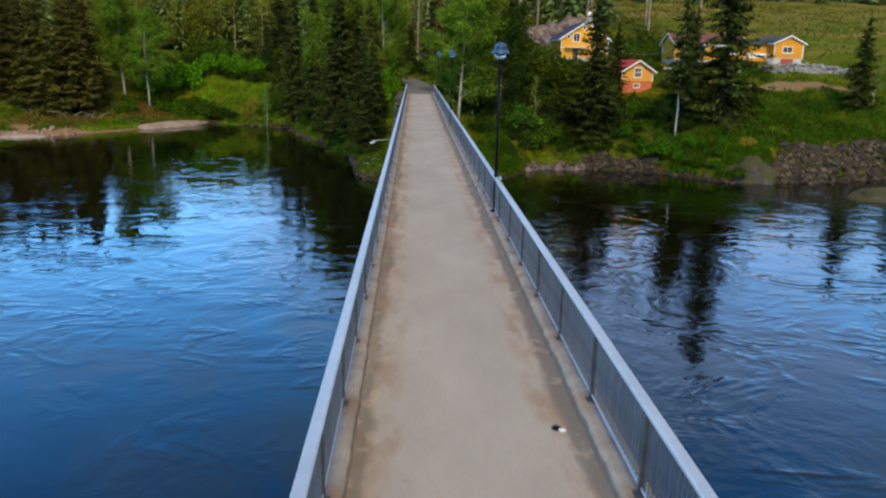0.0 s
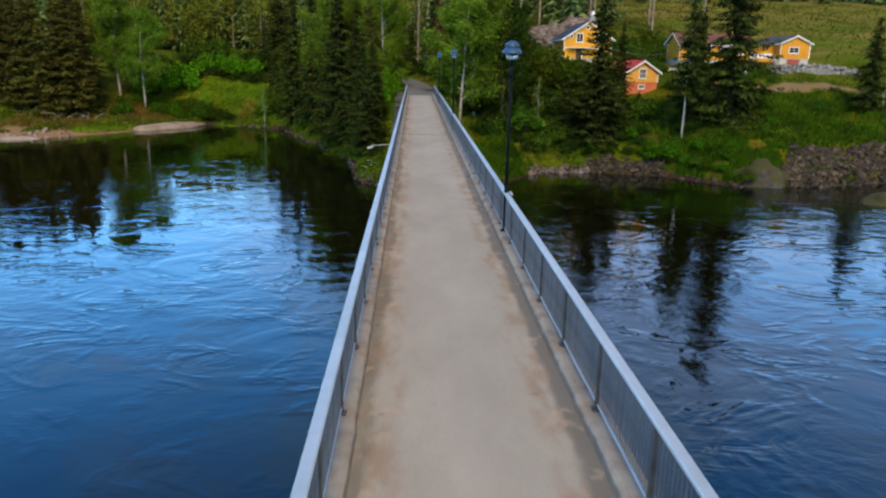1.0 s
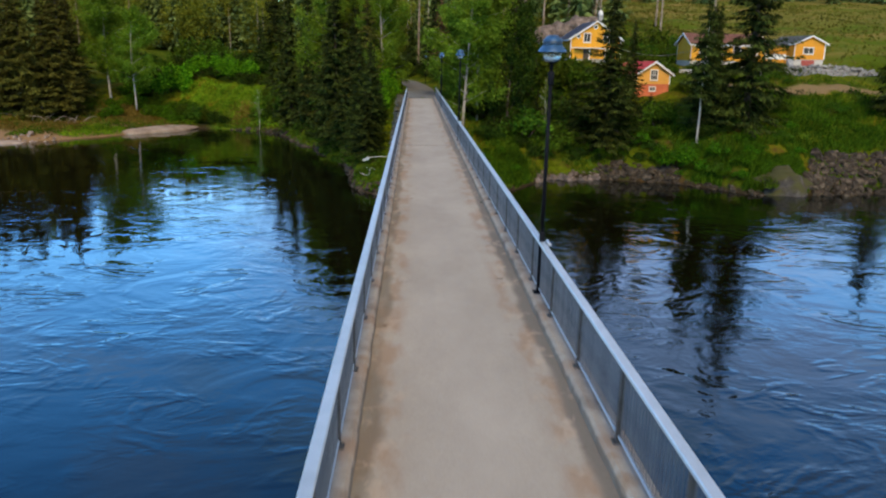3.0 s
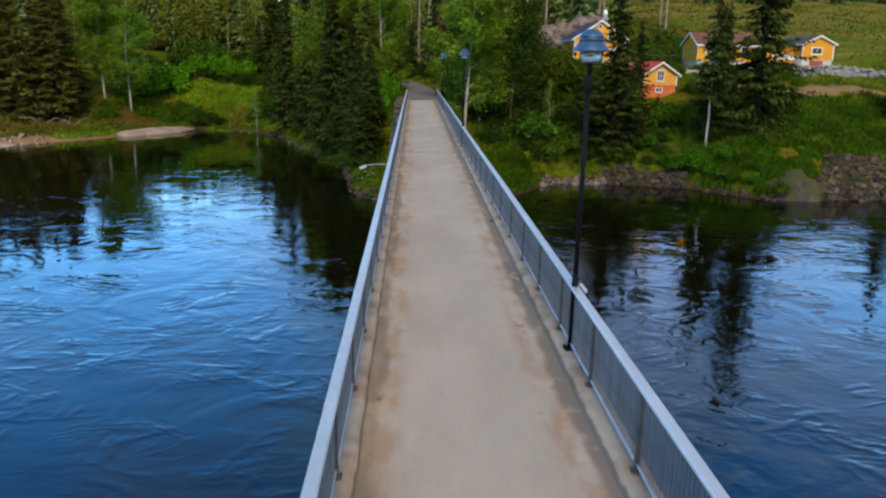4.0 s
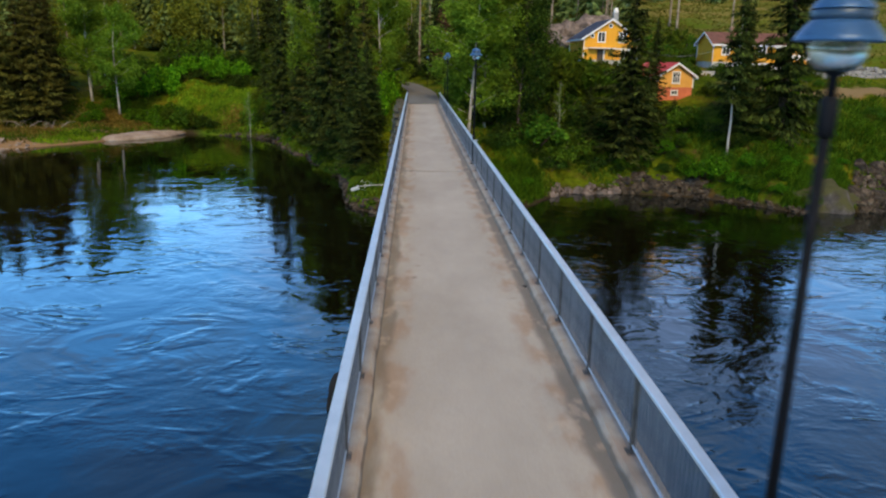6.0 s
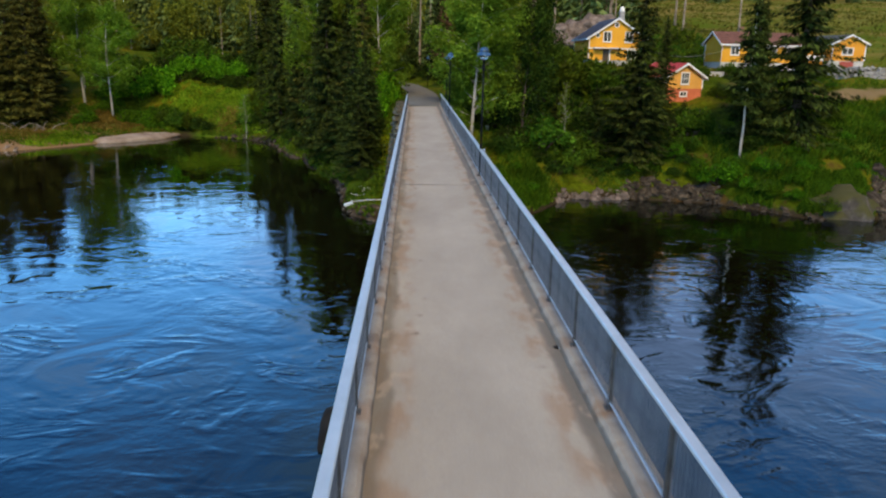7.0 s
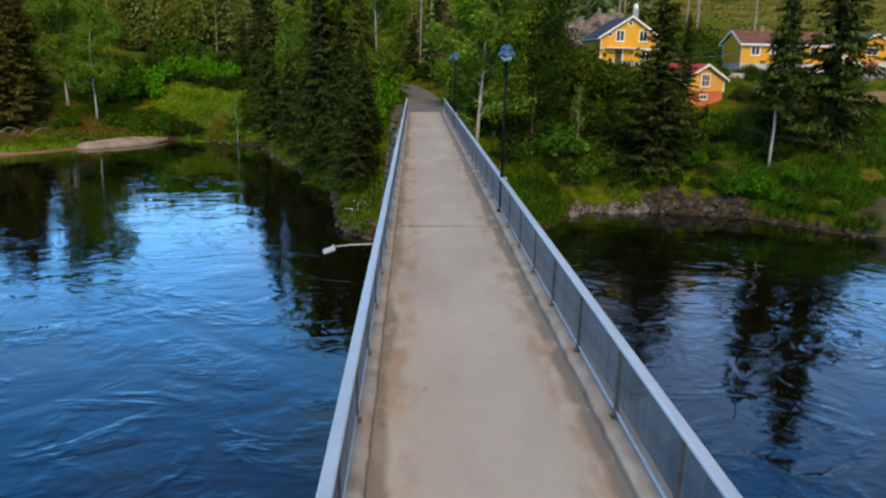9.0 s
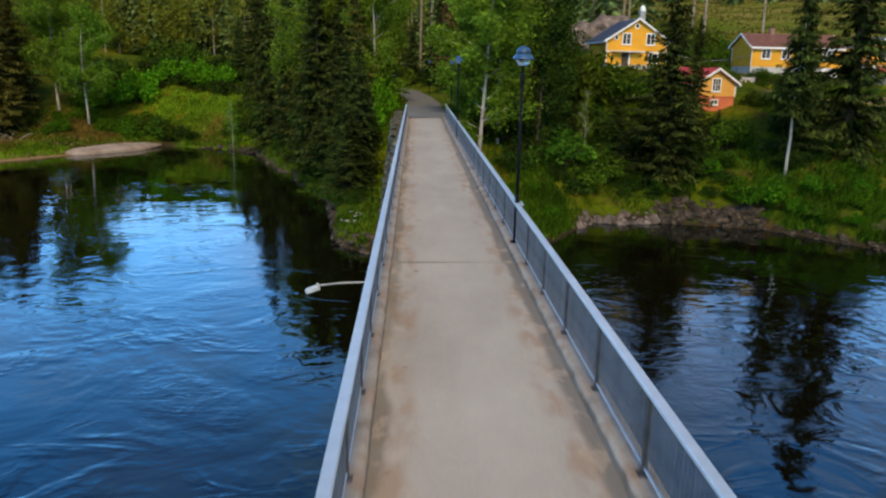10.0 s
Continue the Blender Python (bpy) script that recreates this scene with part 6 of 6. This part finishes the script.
for k, (x, y, h, w) in enumerate(((23.6, 96.0, 18.5, 1.55), (35.8, 95.6, 15.0, 1.2), (41.0, 96.0, 24.5, 1.45), (37.4, 98.0, 14, 1.0), (27.6, 100.5, 13, 1.0))):
    plant(spruces[k % 4], x, y, h / S_H, w, 70 * k, 0.2, "", True)
plant(bare_spruce, 33.8, 92.4, 1.06, 1.25, 10)
plant(slim, 26.3, 98.5, 0.6, 1.4, 200)
plant(slim, 36.5, 95.0, 0.8, 1.3, 120)
plant(slim, 19.8, 97.5, 0.6, 1.5, 20)
plant(slim, 64.6, 104.2, 1.08, 1.3, 0, 0, "", True)
plant(slim, 78, 112, 1.0, 1.0, 80, 0, "", True)
plant(thin_birch, 67.2, 104.6, 1.0, 1.0, 90)
# young spruces added to fill what is only deep shade under the trees
for x, y, s in ((14.5, 97.5, 0.5), (16.0, 102, 0.6), (19.4, 101, 0.55), (21, 104, 0.6), (24.5, 100, 0.5), (13, 100.5, 0.6), (28.4, 98, 0.45), (30.5, 101, 0.45)):
    plant(slim, x, y, s, 1.5, rng.uniform(0, 360))
for x, y, s in ((8.5, 92, 0.9), (10, 94, 1.0), (12.8, 95, 1.1), (14.4, 92.8, 0.8), (15.5, 95.5, 0.9), (17.6, 96.5, 0.9), (8.8, 97.5, 1.2), (12.5, 92.8, 0.6), (18, 106, 1.5), (26, 97, 0.8), (20, 95, 0.6), (26.5, 103, 1.2)):
    plant(rng.choice([darkbush, darkbush, bushes[0]]), x, y, s, 1.1, rng.uniform(0, 360))
k = 0
while k < 30:
    x = rng.uniform(27, 76)
    y = shore(x) + rng.triangular(2.5, 24, 8)
    if 40 < x < 66 and y < shore(x) + 9:
        continue
    if 30 < x < 37 and y > 101:
        continue
    if x > 43:
        plant(rng.choice([freshbush, freshbush, bushes[0]]), x, y, rng.uniform(0.3, 0.6), rng.uniform(1.1, 1.6), rng.uniform(0, 360))
    else:
        plant(rng.choice([darkbush, bushes[1], freshbush]), x, y, rng.uniform(0.4, 0.9), rng.uniform(0.9, 1.3), rng.uniform(0, 360))
    k += 1
for k in range(14):
    x = rng.choice((rng.uniform(31, 37.5), rng.uniform(6.5, 12.0), rng.uniform(32, 39)))
    plant(rng.choice([bushes[0], freshbush, freshbush]), x, shore(x) + rng.uniform(0.4, 5.0), rng.uniform(0.22, 0.5), 1.5, rng.uniform(0, 360))
for x, y, s in ((29.5, 97, 1.2), (31, 99.5, 1.0), (38.5, 110, 1.2), (42, 111, 1.2), (45, 112, 1.1), (30, 116, 1.4), (33, 118, 1.3), (38, 119.5, 1.4), (43, 119.0, 0.6), (47, 118.5, 0.7), (52, 118.0, 0.6), (57.5, 119, 0.6), (37.5, 124, 1.6), (33, 125, 1.6), (31, 131, 1.6), (36, 133, 1.6), (42, 139, 1.5), (20.5, 112, 1.5), (22.6, 110.2, 1.1), (24.6, 109.8, 1.0), (27.4, 109.8, 1.1), (29.6, 110.6, 1.2), (25.8, 108.4, 0.8), (19, 116, 1.5), (17.5, 110, 1.6)):
    plant(rng.choice(bushes), x, y, s, 1.1, rng.uniform(0, 360))
for k in range(9):
    x = 44 + 1.9 * k
    plant(bushes[k % 3], x, 121.4 + 0.19 * (x - 44) + rng.uniform(-0.3, 0.3), rng.uniform(0.7, 1.0), 1.3, rng.uniform(0, 360), 0.1, "low green bush below the long house", True)
# dark bushes added where the slope under the spruces lies in deep shade
for x, y, s in ((19.0, 99.0, 1.1), (20.8, 100.7, 1.2), (22.0, 98.0, 0.9), (24.2, 99.6, 1.1), (25.6, 96.4, 0.8), (26.8, 98.6, 1.0), (28.6, 100.4, 1.1), (18.2, 102.6, 1.3), (30.6, 102.5, 1.0), (22.4, 94.2, 0.4), (24.8, 93.6, 0.45), (27.6, 93.4, 0.5), (29.2, 94.6, 0.6), (19.4, 94.2, 0.35), (35.2, 94.0, 0.8), (38.4, 95.5, 0.9), (40.0, 99.5, 1.1)):
    plant(darkbush, x, y, s, 1.3, rng.uniform(0, 360), 0.1, "dark bush filled in for shade under the spruces", True)
for x, y, s in ((9.6, 89.0, 0.4), (8.0, 87.5, 0.4), (45.0, 89.2, 0.4), (40.6, 89.8, 0.5), (42.6, 88.2, 0.4), (30.4, 92.0, 1.1), (31.6, 91.0, 1.25), (33.6, 88.6, 0.7), (35.0, 86.2, 0.6), (36.4, 84.8, 0.5), (35.4, 89.4, 0.8), (37.6, 87.2, 0.7), (39.0, 88.4, 0.6), (46.4, 95.0, 0.5), (51.6, 97.0, 0.6), (57.0, 98.5, 0.6)):
    plant(freshbush, x, y, s, 1.2, rng.uniform(0, 360), 0.1, "fresh green bush hanging over the bank", True)

for x, y, s in ((39, 131, 1.8), (42, 134, 1.8), (45, 138, 1.6), (40, 137, 1.6), (35, 138, 1.8), (47, 142, 1.5), (34, 143, 1.6), (21.0, 121.5, 1.0), (19.4, 122.0, 1.6), (36.6, 127.5, 1.5), (33.4, 129.0, 1.4)):
    plant(rng.choice(bushes), x, y, s, 1.1, rng.uniform(0, 360), 0.1, "green bush beside the houses", True)

# woods round the far end of the path
for x, y, h in ((3.5, 150, 20), (7, 143, 19), (-1, 158, 22), (10, 155, 21), (-9, 140, 21), (-13, 150, 22), (5, 165, 23), (13, 136, 18), (12, 121, 16), (16, 128, 18), (9.5, 113, 15)):
    spread_copy(spruces, x, y, h, S_H)
for x, y, s in ((6.2, 128, 1.2), (7.0, 122, 1.2), (7.4, 115, 1.1), (4.2, 137, 1.2), (2.5, 150, 1.3), (7.8, 107, 1.0), (-6.5, 125, 1.2), (6.6, 101, 0.8), (-7.5, 133, 1.3), (-1.0, 160, 1.6)):
    plant(darkbush, x, y, s, 0.85, rng.uniform(0, 360))
for x, y, h in ((47.2, 150.5, 21), (60, 158, 20), (27, 168, 22), (33, 170, 23), (39, 171, 22), (44, 175, 22), (22, 160, 22), (24, 175, 23), (53, 172, 22), (9.5, 131, 17)):
    plant(rng.choice(pines), x, y, h / 20.0, 1.0, rng.uniform(0, 360))


# ---- far woods and grass ----
def far_woods():
    """Many plain spruces and broadleaf crowns, joined."""
    g = np.random.default_rng(9)
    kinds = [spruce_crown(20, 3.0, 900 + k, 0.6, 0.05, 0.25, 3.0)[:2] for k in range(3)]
    V, F, o, n = [], [], 0, 0
    while n < 820:
        x, y = g.uniform(-210, 240), g.uniform(140, 330)
        if n < 240:
            x, y = g.uniform(-190, -35), g.uniform(262, 330)
        d = y - np.interp(x, SHORE_X, SHORE_Y)
        # the meadow and the houses stay open; the woods close in behind
        if d < 34 or (x > 19 and y < 168) or (x > 44 and y < 262) or (-0.46 * y < x < -0.15 * y and y < 262) or (-50 < x < -24 and y < 168):
            continue
        if abs(x - np.interp(y, PATH_Y, PATH_X)) < 5:
            continue
        v, f = kinds[n % 3]
        s = g.uniform(0.62, 0.95) if y < 235 else g.uniform(0.85, 1.1)
        a = g.uniform(0, 6.28)
        w = s * g.uniform(1.1, 1.5)
        p = np.stack([w * (v[:, 0] * math.cos(a) - v[:, 1] * math.sin(a)) + x, w * (v[:, 0] * math.sin(a) + v[:, 1] * math.cos(a)) + y, s * v[:, 2] + ground_z(x, y)], 1)
        V.append(p)
        F.append(f + o)
        o += len(p)
        n += 1
    return mesh_of("far_woods", np.concatenate(V), np.concatenate(F))


def far_broadleaf():
    """Round, loose crowns of birch and aspen in the woods behind the glade and the path."""
    g = np.random.default_rng(19)
    P, L = [], []
    n = 0
    while n < 210:
        x, y = g.uniform(-140, 60), g.uniform(150, 300)
        if n < 70:
            x, y = g.uniform(-130, -38), g.uniform(252, 300)
        d = y - np.interp(x, SHORE_X, SHORE_Y)
        if d < 30 or (x > 19 and y < 172) or (x > 44 and y < 262) or (-0.46 * y < x < -0.15 * y and y < 250) or (-52 < x < -22 and y < 166) or abs(x - np.interp(y, PATH_Y, PATH_X)) < 5:
            continue
        z = ground_z(x, y)
        h, r = g.uniform(11, 17) * (1 if y < 240 else 1.25), g.uniform(2.2, 3.8) * (1 if y < 240 else 1.4)
        for _ in range(16):
            q = g.uniform(0.12, 1.0)
            a = g.uniform(0, 6.28)
            env = r * math.sin(math.pi * min(0.97, 0.12 + 0.82 * q)) ** 0.6 * g.uniform(0.3, 0.9)
            c = np.array([x + env * math.cos(a), y + env * math.sin(a), z + h * q])
            m = 42
            P.append(c + g.normal(size=(m, 3)) * np.array([0.9, 0.9, 1.1]))
        n += 1
    P = np.concatenate(P)
    m = len(P)
    return mesh_of("far_broadleaf", *leaf_quads(P, g.normal(size=(m, 3)) + np.array([0, 0, -0.8]), g.normal(size=(m, 3)) + np.array([0, 0, 0.6]), g.uniform(0.5, 1.0, m), g.uniform(0.3, 0.6, m)))


for ob in spruces + browns + birches + pines + bushes + hedges + [slim, bare_spruce, high_birch, thin_birch, alder, darkbush, freshbush, dead_spruce]:
    if ob.name not in placed:
        for o in [*ob.children_recursive, ob]:
            bpy.data.objects.remove(o)

tagged(link("far_broadleaf", far_broadleaf(), M_hazed_leaf), "mixed green broadleaf woods behind the glade", "forest", "", "stuff")
tagged(link("far_woods", far_woods(), M_hazed_needle), "dense dark spruce woods behind the river banks", "forest", "", "stuff")


def trunks():
    g = random.Random(31)
    pieces = []
    while len(pieces) < 60:
        x, y = g.uniform(-110, 60), g.uniform(150, 275)
        if (x > 19 and y < 168) or (x > 44) or (-85 < x < -12 and y < 245) or abs(x - np.interp(y, PATH_Y, PATH_X)) < 4:
            continue
        z, h = ground_z(x, y), g.uniform(14, 22)
        pieces.append(tube([(x, y, z - 0.3), (x + g.uniform(-0.3, 0.3), y, z + h)], [g.uniform(0.12, 0.22), 0.05], 6))
    return mesh_of("far_trunks", *joined(pieces))


tagged(link("far_trunks", trunks(), M_pine), "pale and reddish trunks standing in the woods", "tree trunks", "", "stuff")


def grass():
    """Tufts of grass and low plants on the banks."""
    g = np.random.default_rng(14)
    C, D, L, W = [], [], [], []
    n = 0
    while n < 60000:
        x = g.uniform(-80, 80)
        d = abs(g.normal(0, 12)) + 0.15
        y = float(np.interp(x, SHORE_X, SHORE_Y)) + d
        if abs(x - np.interp(y, PATH_Y, PATH_X)) < 1.9 and y > 82 or -3.8 < x < 4.9 and y < 84:
            continue
        if 42 < x < 74 and 112.4 < y < 117.6:
            continue
        if x < -44 and d < 3.2:
            continue
        if math.sin(0.5 * x + 0.3 * y) + math.sin(0.23 * y - 0.4 * x) < (0.4 if 12 < x < 45 and y < 108 else -0.9):
            continue
        C.append((x, y))
        n += 1
    C = np.array(C)
    z = land(C[:, 0], C[:, 1])
    ln = g.uniform(0.25, 0.7, n)
    D = np.stack([g.normal(0, 0.45, n), g.normal(0, 0.45, n), np.ones(n)], 1)
    P = np.column_stack([C, z + 0.35 * ln])
    return mesh_of("grass", *leaf_quads(P, D, g.normal(size=(n, 3)), ln, g.uniform(0.08, 0.2, n)))


def glade_grass():
    """Fresh green grass of the clearing between the hedge and the water."""
    g = np.random.default_rng(16)
    C = np.column_stack([g.uniform(-47, -25, 16000), g.uniform(140, 162, 16000)])
    C = np.concatenate([C[land(C[:, 0], C[:, 1]) > WATER + 0.9], np.column_stack([g.uniform(-57, -49.5, 2600), g.uniform(124.5, 134, 2600)])])
    C = C[land(C[:, 0], C[:, 1]) > WATER + 0.12]
    n = len(C)
    ln = g.uniform(0.3, 0.75, n)
    D = np.stack([g.normal(0, 0.5, n), g.normal(0, 0.5, n), np.ones(n)], 1)
    return mesh_of("glade_grass", *leaf_quads(np.column_stack([C, land(C[:, 0], C[:, 1]) + 0.35 * ln]), D, g.normal(size=(n, 3)), ln, g.uniform(0.1, 0.26, n)))


def meadow():
    """Coarser tufts on the hillside above the houses."""
    g = np.random.default_rng(15)
    n = 16000
    x, y = g.uniform(52, 150, n), g.uniform(138, 265, n)
    x[::3], y[::3] = g.uniform(18, 60, len(x[::3])), g.uniform(118, 200, len(x[::3]))
    z = land(x, y)
    ln = g.uniform(0.3, 0.9, n)
    D = np.stack([g.normal(0, 0.8, n), g.normal(0, 0.8, n), np.ones(n)], 1)
    return mesh_of("meadow_grass", *leaf_quads(np.column_stack([x, y, z + 0.2 * ln]), D, g.normal(size=(n, 3)), ln, g.uniform(0.25, 0.7, n)))


tagged(link("meadow_grass", meadow(), M_meadowgrass), "rough tufted meadow on the hillside", "grass", "", "stuff")
tagged(link("grass", grass(), M_drygrass), "long green and yellowish grass on the banks", "grass", "", "stuff")

tagged(link("glade_grass", glade_grass(), M_freshgrass), "fresh bright green grass in the clearing", "grass", "", "stuff")


def straw():
    """Dry ochre grass between the rock slab and the bushes, and a worn patch in the clearing."""
    g = np.random.default_rng(17)
    C = np.concatenate([np.column_stack([g.normal(-51.6, 3.0, 5000), g.normal(144.0, 3.0, 5000)]), np.column_stack([g.normal(-32.5, 1.6, 1100), g.normal(149, 2.2, 1100)]), np.column_stack([g.uniform(-70, -55, 3200), g.normal(131, 3.0, 3200)])])
    C = C[land(C[:, 0], C[:, 1]) > WATER + 0.5]
    n = len(C)
    ln = g.uniform(0.4, 0.85, n)
    D = np.stack([g.normal(0, 0.6, n), g.normal(0, 0.6, n), np.ones(n)], 1)
    return mesh_of("straw_grass", *leaf_quads(np.column_stack([C, land(C[:, 0], C[:, 1]) + 0.4 * ln]), D, g.normal(size=(n, 3)), ln, g.uniform(0.1, 0.24, n)))


tagged(link("straw_grass", straw(), M_strawgrass), "dry ochre grass on the low bank", "grass", "", "stuff")


def flower_clump(x, y, seed):
    """Umbels of white flowers on green stalks."""
    g = random.Random(seed)
    t = root("wild_flowers", pose(x, y, ground_z(x, y)), "clump of white wild flowers on the grassy point", "flowers", "white flowers by the abutment")
    heads = []
    for _ in range(8):
        a, q = g.uniform(0, 6.28), 0.55 * math.sqrt(g.random())
        p, h = (q * math.cos(a), q * math.sin(a)), g.uniform(0.5, 1.0)
        link("stalk", mesh_of("stalk", *tube([(p[0], p[1], -0.1), (p[0] * 1.15, p[1] * 1.15, h)], [0.012, 0.008], 4)), M_bushleaf, t)
        for _ in range(4):
            heads.append((p[0] * 1.15 + g.gauss(0, 0.07), p[1] * 1.15 + g.gauss(0, 0.07), h + g.gauss(0, 0.02)))
    gn = np.random.default_rng(seed)
    m = len(heads)
    link("bloom", mesh_of("bloom", *leaf_quads(heads, gn.normal(size=(m, 3)) * np.array([1, 1, 0.2]), gn.normal(size=(m, 3)) * 0.3 + np.array([0, 0, 1.0]), gn.uniform(0.06, 0.12, m), gn.uniform(0.06, 0.11, m))), M_white, t)


for k, (x, y) in enumerate(((-5.6, 83.4), (-4.9, 84.0))):
    flower_clump(x, y, 60 + k)


def long_grass():
    """Tall lush grass and herbs that hang over the bank downstream."""
    g = np.random.default_rng(18)
    x = np.concatenate([g.uniform(6.5, 13.5, 5000), g.uniform(29, 44, 11000), g.uniform(44, 78, 14000), g.uniform(13, 30, 3500)])
    d = np.abs(g.normal(0, 4.0, len(x))) * np.where(x > 44, 3.0, 1.0) + np.where((x > 44) & (x < 66), 6.4, np.where((x > 38) & (x <= 44), 2.0, np.where((x > 13) & (x < 30), 3.2, 0.2)))
    y = np.interp(x, SHORE_X, SHORE_Y) + d
    keep = np.sin(0.7 * x + 0.5 * y) + np.sin(0.9 * y - 0.6 * x) > np.where((x > 13) & (x < 32), 0.3, -1.1)
    keep &= ~((x > 42) & (x < 74) & (y > 112.4) & (y < 117.6))
    x, y = x[keep], y[keep]
    n = len(x)
    ln = g.uniform(0.5, 1.25, n)
    D = np.stack([g.normal(0, 0.35, n), g.normal(-0.25, 0.35, n), np.ones(n)], 1)
    return mesh_of("long_grass", *leaf_quads(np.column_stack([x, y, land(x, y) + 0.38 * ln]), D, g.normal(size=(n, 3)), ln, g.uniform(0.07, 0.17, n)))


tagged(link("long_grass", long_grass(), M_lushgrass), "tall lush green grass hanging over the bank", "grass", "", "stuff")
